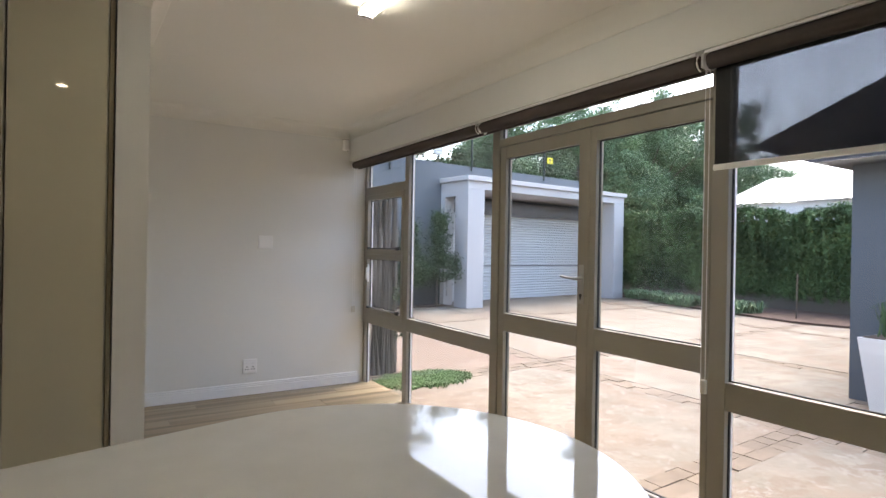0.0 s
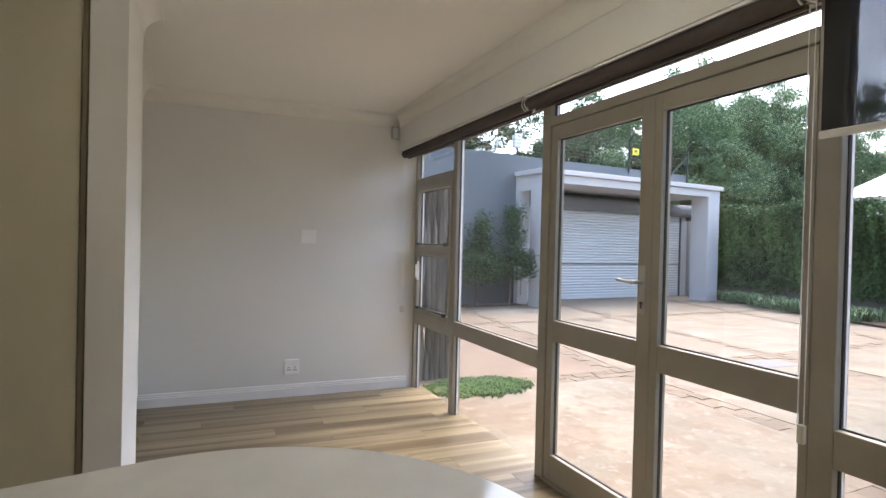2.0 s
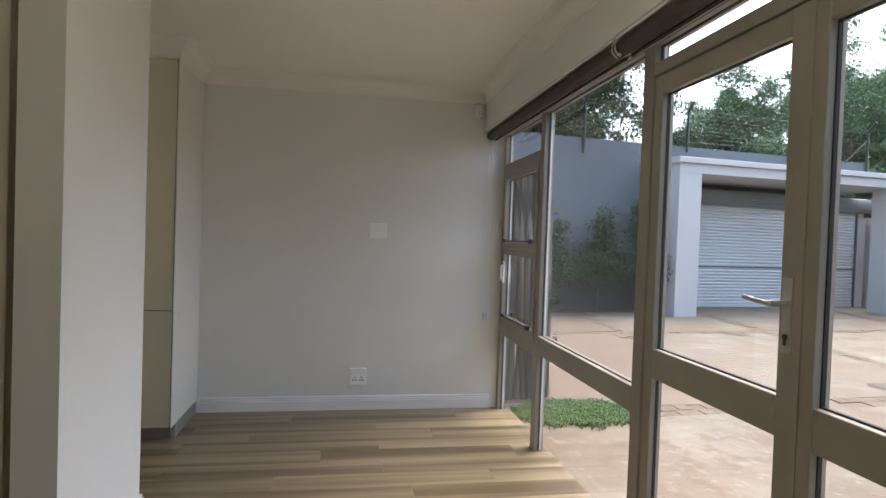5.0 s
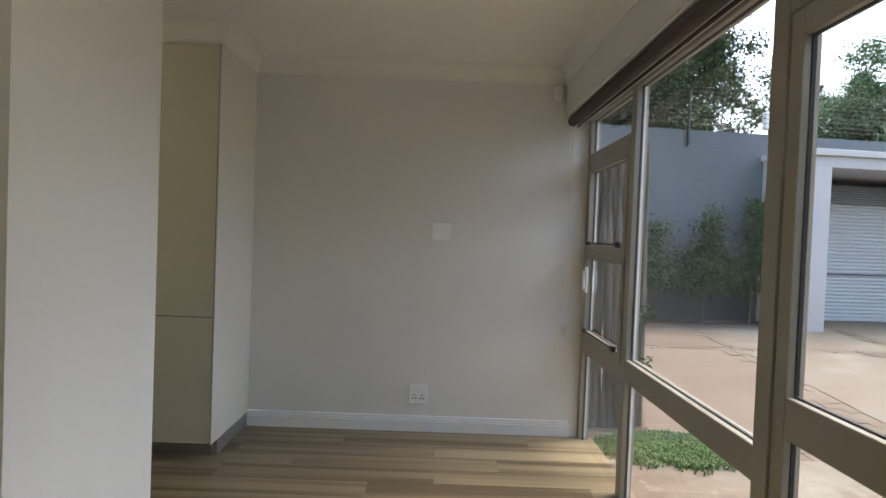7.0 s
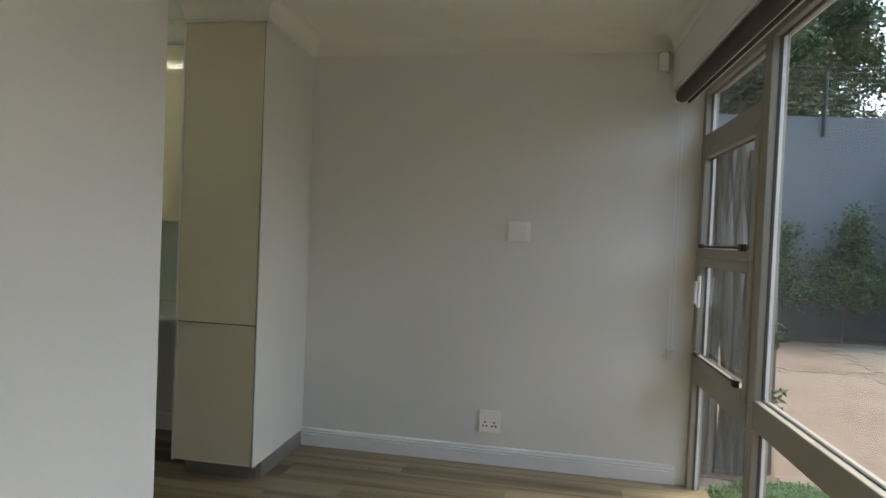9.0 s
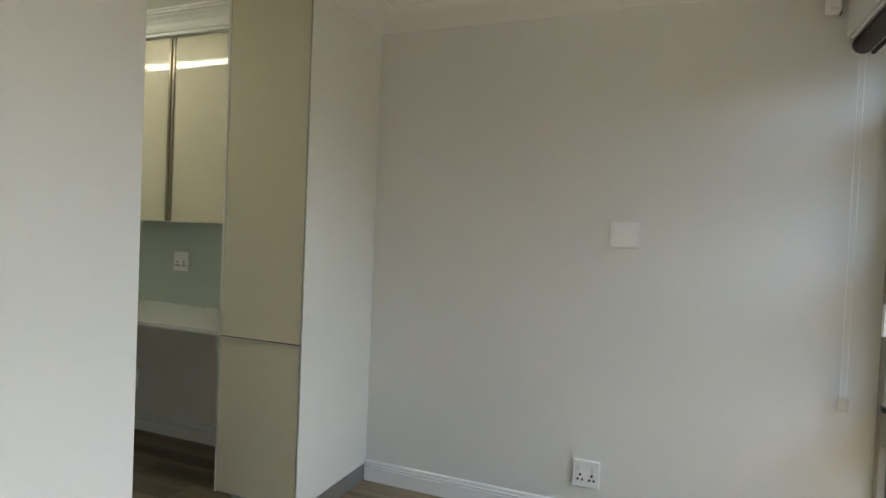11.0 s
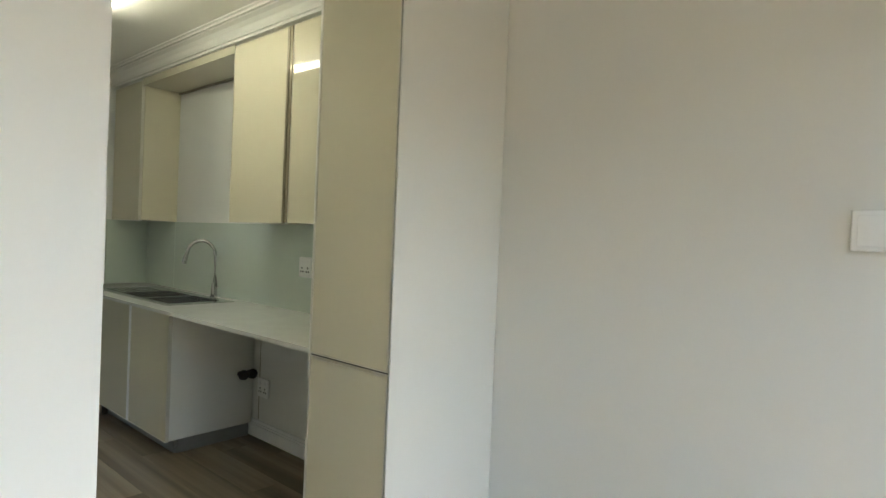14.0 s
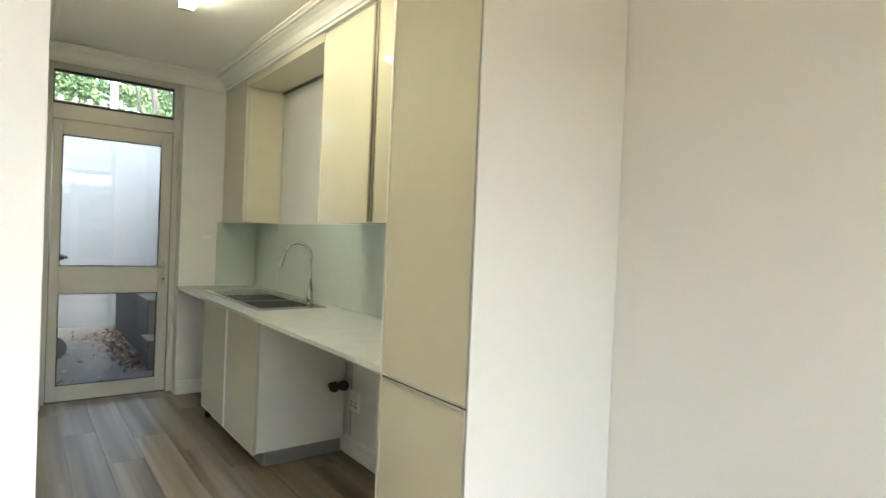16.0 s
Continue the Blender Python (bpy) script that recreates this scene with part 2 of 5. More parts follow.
M_DOWN = glow("downlight_glow", (1.0, 0.82, 0.56), 15.0)


# ---- building helpers ----
def box(bm, x0, x1, y0, y1, z0, z1, bevel=0.0, m=None):
    vs = bmesh.ops.create_cube(bm, size=1)["verts"]
    t = Matrix.Translation(((x0 + x1) / 2, (y0 + y1) / 2, (z0 + z1) / 2)) @ Matrix.Diagonal((abs(x1 - x0), abs(y1 - y0), abs(z1 - z0), 1))
    bmesh.ops.transform(bm, matrix=t, verts=vs)
    if bevel:
        es = list({e for v in vs for e in v.link_edges})
        got = bmesh.ops.bevel(bm, geom=es, offset=bevel, segments=2, affect="EDGES", profile=0.5)
        vs = list({v for f in got["faces"] for v in f.verts} | {v for v in vs if v.is_valid})
    if m:
        bmesh.ops.transform(bm, matrix=m, verts=vs)
    return bm


def rod(bm, a, b, r0, r1=None, n=12):
    a, b = Vector(a), Vector(b)
    d = b - a
    t = Matrix.Translation((a + b) / 2) @ d.to_track_quat("Z", "Y").to_matrix().to_4x4()
    bmesh.ops.create_cone(bm, cap_ends=True, segments=n, radius1=r0, radius2=r0 if r1 is None else r1, depth=d.length, matrix=t)
    return bm


def tube(bm, pts, r, n=10):
    """A round tube along points, with rings that follow it."""
    pts = [Vector(p) for p in pts]
    rings = []
    for i, p in enumerate(pts):
        d = (pts[min(i + 1, len(pts) - 1)] - pts[max(i - 1, 0)]).normalized()
        q = d.to_track_quat("Z", "Y")
        rr = r[i] if isinstance(r, (list, tuple)) else r
        rings.append([bm.verts.new(p + q @ Vector((rr * math.cos(2 * math.pi * k / n), rr * math.sin(2 * math.pi * k / n), 0))) for k in range(n)])
    for a, b in zip(rings, rings[1:]):
        for k in range(n):
            bm.faces.new((a[k], a[(k + 1) % n], b[(k + 1) % n], b[k]))
    bm.faces.new(rings[0][::-1])
    bm.faces.new(rings[-1])
    return bm


def sweep(bm, path, profile):
    """A moulding: profile of (out, z) swept along a plan path with the room on its left, mitred."""
    pts = [Vector(p) for p in path]
    rings = []
    for i, p in enumerate(pts):
        ns = []
        for a, b in ((i - 1, i), (i, i + 1)):
            if a >= 0 and b < len(pts):
                d = (pts[b] - pts[a]).normalized()
                ns.append(Vector((-d.y, d.x)))
        n = ns[0] if len(ns) == 1 else (ns[0] + ns[1]) / (1 + ns[0].dot(ns[1]))
        rings.append([bm.verts.new((p.x + n.x * o, p.y + n.y * o, z)) for o, z in profile])
    k = len(profile)
    for a, b in zip(rings, rings[1:]):
        for j in range(k):
            bm.faces.new((a[j], b[j], b[(j + 1) % k], a[(j + 1) % k]))
    bm.faces.new(rings[0][::-1])
    bm.faces.new(rings[-1])
    bmesh.ops.recalc_face_normals(bm, faces=bm.faces)
    return bm


def world_of(ob):
    m = Matrix.Identity(4)
    while ob:
        m = ob.matrix_basis @ m
        ob = ob.parent
    return m


def part(name, bm, mat, parent=None, label="", smooth=False, kind=""):
    """Links a bmesh, given in world places, as one mesh object under its thing or part."""
    if parent:
        bmesh.ops.transform(bm, matrix=world_of(parent).inverted(), verts=bm.verts)
    me = bpy.data.meshes.new(name)
    bm.to_mesh(me)
    bm.free()
    if smooth:
        me.shade_smooth()
        me.set_sharp_from_angle(angle=radians(38))
    me.materials.append(mat)
    ob = new(name, me)
    ob.parent = parent
    return tagged(ob, label=label, kind=kind)


def thing(name, at, label, category, group="", m=None):
    ob = new(name)
    ob.matrix_basis = m or Matrix.Translation(at)
    ob.empty_display_size = 0.1
    return tagged(ob, label, category, group)


def structure(name, bm, mat, label="", category="", smooth=False):
    return tagged(part(name, bm, mat, None, smooth=smooth), label, category, kind="structure")


def B():
    return bmesh.new()


def scatter(name, centres, size, mat, parent=None, label="", flat=0.0, long=1.6, droop=0.0, kind="stuff", rng=None):
    """Many small pointed leaves round given centres, as one mesh."""
    rng = rng or np.random.default_rng(5)
    c = np.asarray(centres, float)
    k = len(c)
    d = rng.normal(size=(k, 3))
    d[:, 2] = d[:, 2] * (1 - flat) - droop
    d /= np.linalg.norm(d, axis=1)[:, None]
    e = rng.normal(size=(k, 3))
    e -= (e * d).sum(1)[:, None] * d
    e /= np.linalg.norm(e, axis=1)[:, None]
    s = size * rng.uniform(0.6, 1.3, k)[:, None]
    tip, side = d * s * long / 2, e * s / 2
    up = np.cross(d, e) * s * 0.12
    v = np.stack([c - tip, c + side + up, c + tip, c - side + up], 1).reshape(-1, 3)
    if parent:
        inv = np.array(world_of(parent).inverted())
        v = v @ inv[:3, :3].T + inv[:3, 3]
    f = np.arange(4 * k).reshape(-1, 4)
    f = np.concatenate([f[:, [0, 1, 2]], f[:, [0, 2, 3]]])
    me = bpy.data.meshes.new(name)
    me.from_pydata(v.tolist(), [], f.tolist())
    me.materials.append(mat)
    ob = new(name, me)
    ob.parent = parent
    return tagged(ob, label=label, kind=kind)


def prism(bm, ring, z0, z1, bevel=0.0):
    vs = [bm.verts.new((p[0], p[1], z0)) for p in ring]
    f = bm.faces.new(vs)
    up = bmesh.ops.extrude_face_region(bm, geom=[f])["geom"]
    bmesh.ops.translate(bm, vec=(0, 0, z1 - z0), verts=[v for v in up if isinstance(v, bmesh.types.BMVert)])
    bmesh.ops.recalc_face_normals(bm, faces=bm.faces)
    if bevel:
        es = [e for e in bm.edges if abs(e.verts[0].co.z - e.verts[1].co.z) < 1e-6]
        bmesh.ops.bevel(bm, geom=es, offset=bevel, segments=3, affect="EDGES")
    return bm


# ---- large structure ----
XG, YN, YD, YK, CEIL = 3.04, 6.0, 4.332, 3.45, 2.65
XW, NX = -3.15, 0.77

bm = B()
box(bm, XW - 0.25, 3.032, YN, YN + 0.2, -0.1, 2.9)
structure("wall_north", bm, M_WALL, "warm white painted plaster wall with a skirting board", "wall")
bm = B()
box(bm, XW - 0.25, XW, 5.37, YN, -0.1, 2.9)
box(bm, XW - 0.25, XW, YD, 4.46, -0.1, 2.9)
box(bm, XW - 0.25, XW, 4.46, 5.37, 2.58, 2.9)
structure("wall_west", bm, M_WALL, "white painted wall with the back door opening", "wall")
bm = B()
box(bm, XW - 0.25, 0.65, 4.09, YD, -0.1, 2.9)
prism(bm, [(0.655, YK), (0.793, YK + 0.012), (NX, YD), (0.655, YD)], -0.1, 2.9)
structure("wall_divider", bm, M_WALL, "white painted wall ending in a thick nib beside tall cupboards", "wall")
bm = B()
box(bm, XW - 0.25, XW, -2.4, 4.09, -0.1, 2.9)
structure("wall_kitchen_west", bm, M_WALL, "plain white painted kitchen wall", "wall")
bm = B()
box(bm, XW - 0.25, 3.14, -2.6, -2.4, -0.1, 2.9)
structure("wall_south", bm, M_WALL, "plain white painted kitchen wall", "wall")
bm = B()
box(bm, 2.85, 3.14, -2.4, YN, 2.325, 2.9)
# Unseen stretch south of window_3, closed solid to keep daylight off wall_north.
box(bm, 2.97, 3.14, -2.4, 0.618, -0.1, 2.325)
structure("wall_east", bm, M_WALL, "white painted wall with a beam over the glazing", "wall")
bm = B()
box(bm, XW, 2.85, -2.4, YN, CEIL, 2.9)
structure("ceiling", bm, M_CEIL, "white painted plaster ceiling with coved edges", "ceiling")
bm = B()
box(bm, 0.14, 0.63, 5.345, YN, 2.532, CEIL)
box(bm, XW, 0.14, 5.70, YN, 2.545, CEIL)
structure("bulkhead", bm, M_CEIL, "white boxed bulkhead above the kitchen cupboards", "bulkhead")
bm = B()
box(bm, XW - 0.25, 0.648, 3.49, 4.09, 2.56, CEIL)
structure("bulkhead_kitchen", bm, M_CEIL, "white boxed bulkhead above tall cupboards", "bulkhead")

COVE = [(0.0, 2.545)] + [(0.004 + 0.096 * (1 - math.cos(k * math.pi / 16)), 2.547 + 0.1 * math.sin(k * math.pi / 16)) for k in range(9)] + [(0.103, 2.6499), (0.0, 2.6499)]
STEPPED = [(0.0, 2.545), (0.016, 2.545), (0.018, 2.555), (0.01, 2.557), (0.012, 2.563), (0.024, 2.565), (0.03, 2.58), (0.045, 2.602), (0.07, 2.62), (0.098, 2.628),
           (0.1, 2.635), (0.112, 2.635), (0.113, 2.63), (0.122, 2.63), (0.125, 2.641), (0.14, 2.643), (0.142, 2.6499), (0.0, 2.6499)]
bm = sweep(B(), [(2.85, -2.4), (2.85, 6.0), (0.63, 6.0), (0.63, 5.345), (0.14, 5.345), (0.14, 5.70)], COVE)
structure("cornice", bm, M_CEIL, "plain white coved plaster cornice", "cornice", smooth=True)
bm = sweep(B(), [(NX, YD), (0.793, YK + 0.012), (0.648, YK), (0.648, 3.49), (XW, 3.49)], COVE)
structure("cornice", bm, M_CEIL, "plain white coved plaster cornice round the nib", "cornice", smooth=True)
bm = sweep(B(), [(0.14, 5.70), (XW, 5.70), (XW, YD), (NX - 0.002, YD)], STEPPED)
structure("cornice", bm, M_CEIL, "white coved plaster cornice with raised double lines", "cornice")
SK = [(0.0, 0.001), (0.018, 0.001), (0.018, 0.076), (0.009, 0.079), (0.009, 0.084), (0.017, 0.087), (0.017, 0.092), (0.008, 0.095), (0.008, 0.1), (0.013, 0.103), (0.009, 0.112), (0.0, 0.115)]
bm = sweep(B(), [(2.97, 6.0), (0.632, 6.0)], SK)
structure("baseboard", bm, M_TRIM, "white moulded timber skirting board along the far wall", "skirting board", smooth=False)
bm = sweep(B(), [(XW, YD), (NX, YD), (0.793, YK + 0.012), (0.656, YK)], SK)
structure("baseboard", bm, M_TRIM, "white moulded skirting board round the wall nib", "skirting board")
bm = sweep(B(), [(0.138, 6.0), (XW, 6.0), (XW, 5.37)], SK)
structure("baseboard", bm, M_TRIM, "white moulded skirting board under the worktop", "skirting board")

bm = B()
box(bm, XW - 0.25, 3.14, -2.4, YN, -0.1, -0.006)
floor = structure("floor", bm, M_UNDER, "grey-brown oak laminate floor in long staggered planks", "floor")


# ---- glazed wall to the yard ----
def pane(parent, x, y0, y1, z0, z1, seal=0.006, foot=True, reveal_mat=None):
    bm = B()
    box(bm, x - 0.004, x + 0.004, y0 + 0.002, y1 - 0.002, z0 + 0.002, z1 - 0.002)
    p = part("pane", bm, M_GLASS, parent, "clear glass pane")
    p.visible_shadow = False
    bm = B()
    for a in ((y0, y0 + seal, z0, z1), (y1 - seal, y1, z0, z1), (y0 + seal, y1 - seal, z1 - seal, z1), (y0 + seal, y1 - seal, z0, z0 + seal))[:4 if foot else 3]:
        box(bm, x + 0.006, x + 0.018, *a)
    part("glazing_seal", bm, M_RUBBER, parent, "black rubber glazing seal")
    # White strip paints the skylit outer reveal; door leaves get frame colour.
    bm = B()
    box(bm, x + 0.019, x + 0.032, y1 - 0.006, y1, z0, z1)
    part("reveal_strip", bm, reveal_mat or M_TRIM, parent, "" if reveal_mat else "white strip painted for the skylit outer reveal")


def frame_bars(parent, bars, x0=3.03, x1=3.098, name="frame_bar", label=""):
    for y0, y1, z0, z1 in bars:
        bm = B()
        box(bm, x0, x1, y0, y1, z0, z1, 0.004)
        part(name, bm, M_ALU, parent, label)


W1 = thing("window_1", (3.04, 5.5, 0), "taupe metal framed corner window with two small opening sashes", "window")
W1["kind"] = "structure"
frame_bars(W1, [(5.95, 6.0, 0.0, 2.325), (5.02, 5.095, 0.0, 2.325), (5.095, 5.95, 0.635, 0.745), (5.095, 5.95, 1.965, 2.05), (5.095, 5.95, 2.29, 2.325)])
pane(W1, 3.052, 5.095, 5.95, -0.004, 0.635, foot=False)
pane(W1, 3.052, 5.095, 5.95, 2.05, 2.29)
for z0, z1 in ((0.745, 1.355), (1.355, 1.965)):
    bm = B()
    s = 0.052
    for a in ((5.095, 5.095 + s, z0, z1), (5.95 - s, 5.95, z0, z1), (5.095 + s, 5.95 - s, z0, z0 + s), (5.095 + s, 5.95 - s, z1 - s, z1)):
        box(bm, 3.022, 3.07, *a, 0.005)
    sash = part("sash", bm, M_ALU, W1, "taupe opening sash")
    pane(sash, 3.05, 5.095 + s, 5.95 - s, z0 + s, z1 - s)
    bm = B()
    rod(bm, (3.012, 5.2, z0 + 0.062), (3.012, 5.84, z0 + 0.062), 0.006, n=8)
    box(bm, 3.0, 3.024, 5.17, 5.215, z0 + 0.045, z0 + 0.08, 0.004)
    box(bm, 3.0, 3.024, 5.82, 5.86, z0 + 0.05, z0 + 0.075, 0.004)
    part("window_stay", bm, M_BLACK, sash, "black window stay bar")
bm = B()
box(bm, 3.005, 3.022, 5.84, 5.865, 1.07, 1.25, 0.006)
box(bm, 2.987, 3.006, 5.843, 5.862, 1.09, 1.22, 0.006)
part("window_handle", bm, M_PLASTIC, W1, "white plastic window handle")

W2 = thing("window_2", (3.04, 4.4, 0), "large taupe metal framed fixed window with a low transom", "window")
W2["kind"] = "structure"
frame_bars(W2, [(3.745, 5.02, 0.66, 0.78), (3.745, 5.02, 2.29, 2.325)])
pane(W2, 3.052, 3.745, 5.02, -0.004, 0.66, foot=False)
pane(W2, 3.052, 3.745, 5.02, 0.78, 2.29)

D1 = thing("door_1", (3.04, 2.85, 0), "closed taupe metal double door glazed above and below a mid rail", "door")
D1["kind"] = "structure"
frame_bars(D1, [(3.66, 3.745, 0.0, 2.325), (1.95, 2.035, 0.0, 2.325), (2.035, 3.66, 2.155, 2.21), (2.035, 3.66, 2.29, 2.325)], 3.028, 3.1)
frame_bars(D1, [(2.035, 3.66, 0.0, 0.018)], 3.02, 3.1, "threshold", "dark metal threshold")
pane(D1, 3.052, 2.035, 3.66, 2.21, 2.29)
for side, (y0, y1, g0, g1) in enumerate(((2.822, 3.655, 2.89, 3.592), (2.04, 2.818, 2.075, 2.752))):
    bm = B()
    for a in ((y0, g0, 0.022, 2.15), (g1, y1, 0.022, 2.15), (g0, g1, 0.022, 0.175), (g0, g1, 0.856, 0.982), (g0, g1, 2.068, 2.15)):
        box(bm, 3.034, 3.078, *a, 0.004)
    leaf = part("door_leaf", bm, M_ALU, D1, "taupe metal glazed door leaf")
    pane(leaf, 3.052, g0, g1, 0.175, 0.856, reveal_mat=M_ALU)
    pane(leaf, 3.052, g0, g1, 0.982, 2.068, reveal_mat=M_ALU)
    if not side:
        bm = B()
        box(bm, 3.027, 3.034, 2.833, 2.873, 1.115, 1.345, 0.003)
        part("handle_plate", bm, M_SATIN, leaf, "brushed steel lock plate")
        bm = B()
        rod(bm, (3.029, 2.853, 1.265), (2.965, 2.853, 1.265), 0.01)
        tube(bm, [(2.968, 2.848, 1.265), (2.961, 2.86, 1.266), (2.961, 2.91, 1.269), (2.963, 2.955, 1.274)], 0.0078)
        part("door_handle", bm, M_SATIN, leaf, "brushed steel lever handle", smooth=True)
        bm = B()
        rod(bm, (3.028, 2.853, 1.165), (3.022, 2.853, 1.165), 0.009)
        box(bm, 3.022, 3.026, 2.849, 2.857, 1.14, 1.165)
        part("keyhole", bm, M_HOLE, leaf, "dark key cylinder")
bm = B()
box(bm, 3.0305, 3.036, 2.8, 2.842, 0.03, 2.147, 0.002)
part("meeting_strip", bm, M_ALU, D1, "taupe strip over the meeting stiles")

W3 = thing("window_3", (3.04, 1.3, 0), "taupe metal framed fixed window with a low transom beside the door", "window")
W3["kind"] = "structure"
frame_bars(W3, [(0.62, 0.68, 0.0, 2.325), (0.68, 1.95, -0.06, 0.006), (0.68, 1.95, 0.71, 0.84), (0.68, 1.95, 2.29, 2.325)])
pane(W3, 3.052, 0.68, 1.95, 0.006, 0.71)
pane(W3, 3.052, 0.68, 1.95, 0.84, 2.29)

# ---- blinds ----
def blind(y0, y1, drop, label):
    t = thing("roller_blind", (2.9, (y0 + y1) / 2, 2.285), label, "blind", "blinds over the glazing")
    bm = B()
    rod(bm, (2.9, y0 + 0.02, 2.283), (2.9, y1 - 0.02, 2.283), 0.037, n=20)
    part("blind_roll", bm, M_BLIND, t, "dark brown rolled blind fabric", smooth=True)
    for y in (y0, y1 - 0.014):
        bm = B()
        tube(bm, [(2.9 - 0.041 * math.cos(a), y + 0.006, 2.283 - 0.041 * math.sin(a)) for a in (-1.1, -0.7, -0.3, 0.1, 0.5, 0.9, 1.3)], 0.004, 6)
        box(bm, 2.895, 2.96, y + 0.002, y + 0.01, 2.262, 2.3245, 0.002)
        part("bracket", bm, M_PLASTIC, t, "white plastic blind bracket")
    bm = B()
    box(bm, 2.861, 2.868, y0 + 0.014, y1 - 0.014, 2.312, 2.324)
    part("top_rail", bm, M_PLASTIC, t, "white blind rail")
    if drop:
        bm = B()
        box(bm, 2.934, 2.9352, y0 + 0.025, y1 - 0.025, drop, 2.285)
        part("fabric", bm, M_SCREEN, t, "dark see-through sunscreen fabric")
        bm = B()
        box(bm, 2.927, 2.942, y0 + 0.02, y1 - 0.02, drop - 0.022, drop + 0.004, 0.005)
        part("bottom_bar", bm, M_PLASTIC, t, "white bottom bar")
    else:
        bm = B()
        rod(bm, (2.938, y0 + 0.02, 2.25), (2.938, y1 - 0.02, 2.25), 0.009, n=10)
        part("bottom_bar", bm, M_BLIND, t, "brown bottom bar", smooth=True)
        bm = B()
        rod(bm, (2.957, y0 + 0.02, 2.252), (2.957, y1 - 0.02, 2.252), 0.003, n=6)
        rod(bm, (2.964, y0 + 0.02, 2.262), (2.964, y1 - 0.02, 2.262), 0.002, n=6)
        part("hem_line", bm, M_PLASTIC, t, "thin white hem lines")
    return t


blind(3.72, 5.985, 0, "dark brown roller blind fully rolled up over the corner window")
blind(2.0, 3.705, 0, "dark brown roller blind fully rolled up over the double door")
blind(0.66, 1.985, 1.82, "charcoal sunscreen roller blind drawn a quarter down")


def chain(x, y, z0, z1, gap=(0.0, 0.022), label=""):
    t = thing("blind_chain", (x, y, z0), label, "chain", "blind chains")
    bm = B()
    for s in (0, 1):
        tube(bm, [(x + gap[0] * s, y + gap[1] * s, z0), (x + gap[0] * s, y + gap[1] * s, z1)], 0.0018, 6)
    part("beaded_chain", bm, M_PLASTIC, t, "white beaded loop")
    bm = B()
    box(bm, x - 0.01, x + 0.01 + gap[0], y - 0.006, y + 0.006 + gap[1] * 0.6, z0 - 0.055, z0 + 0.01, 0.005)
    part("weight", bm, M_EDGE, t, "translucent grey chain weight")


chain(2.95, 1.998, 0.84, 2.26, label="white looped blind chain with a plastic weight beside the door")
chain(2.89, 5.965, 0.80, 2.26, (0.022, 0.0), label="white looped blind chain hanging at the far wall")


# ---- cupboards ----
def tall_cupboard(name, x0, x1, y0, y1, split, top, label):
    t = thing(name, ((x0 + x1) / 2, y1, 0), label, "cupboard", "tall cupboards")
    bm = B()
    box(bm, x0, x1, y0 + 0.022, y1, 0.1, top)
    part("body", bm, M_CREAMSIDE, t, "cream white cupboard carcass")
    bm = B()
    box(bm, x0 + 0.02, x1 - 0.035, y0 + 0.1, y1 - 0.01, 0.0, 0.1)
    part("plinth", bm, M_PLINTH, t, "brushed grey plinth")
    return t


def door_panel(t, x0, x1, y, z0, z1, label="cream gloss cupboard door", edge=0.004, grip=False):
    bm = B()
    box(bm, x0, x1, y + 0.001, y + 0.02, z0, z1, 0.002)
    d = part("cupboard_door", bm, M_CREAM, t, label)
    bm = B()
    for a in ((x0 - 0.001, x0 + edge, z0, z1), (x1 - edge, x1 + 0.001, z0, z1), (x0 + edge, x1 - edge, z0 - 0.001, z0 + edge), (x0 + edge, x1 - edge, z1 - edge, z1 + 0.001)):
        box(bm, a[0], a[1], y - 0.0015, y + 0.019, a[2], a[3])
    part("edge_strip", bm, M_EDGE, d, "thin pale metal edge")
    if grip:
        bm = B()
        box(bm, x0, x1, y + 0.002, y + 0.018, z1 + 0.0015, z1 + 0.0055)
        part("seam", bm, M_HOLE, d, "dark seam above the door")
        bm = box(B(), x0 + 0.03, x1 - 0.035, y - 0.0035, y - 0.0005, z1 - 0.012, z1 - 0.007)
        part("grip_edge", bm, M_EDGE, d, "thin pale grip edge")
    return d


T = tall_cupboard("tall_cupboard", 0.14, 0.63, 5.335, YN - 0.003, 0.875, 2.53, "tall cream cupboard with gloss upper and lower doors")
door_panel(T, 0.155, 0.618, 5.335, 0.884, 2.525)
door_panel(T, 0.155, 0.618, 5.335, 0.108, 0.876, grip=True)
for x0, x1 in ((0.14, 0.152), (0.6235, 0.63)):
    part("side_edge", box(B(), x0, x1, 5.336, 5.357, 0.1, 2.53), M_CREAMSIDE, T, "cream white side panel edge")
for x0, x1 in ((0.1525, 0.1535), (0.6195, 0.623)):
    part("shadow_gap", box(B(), x0, x1, 5.3385, 5.3565, 0.1, 2.53), M_HOLE, T, "dark gap beside the door")
bm = B()
box(bm, 0.598, 0.628, 5.44, YN - 0.02, 0.0, 0.1)
part("side_plinth", bm, M_PLINTH, T, "brushed grey plinth")

TK = []
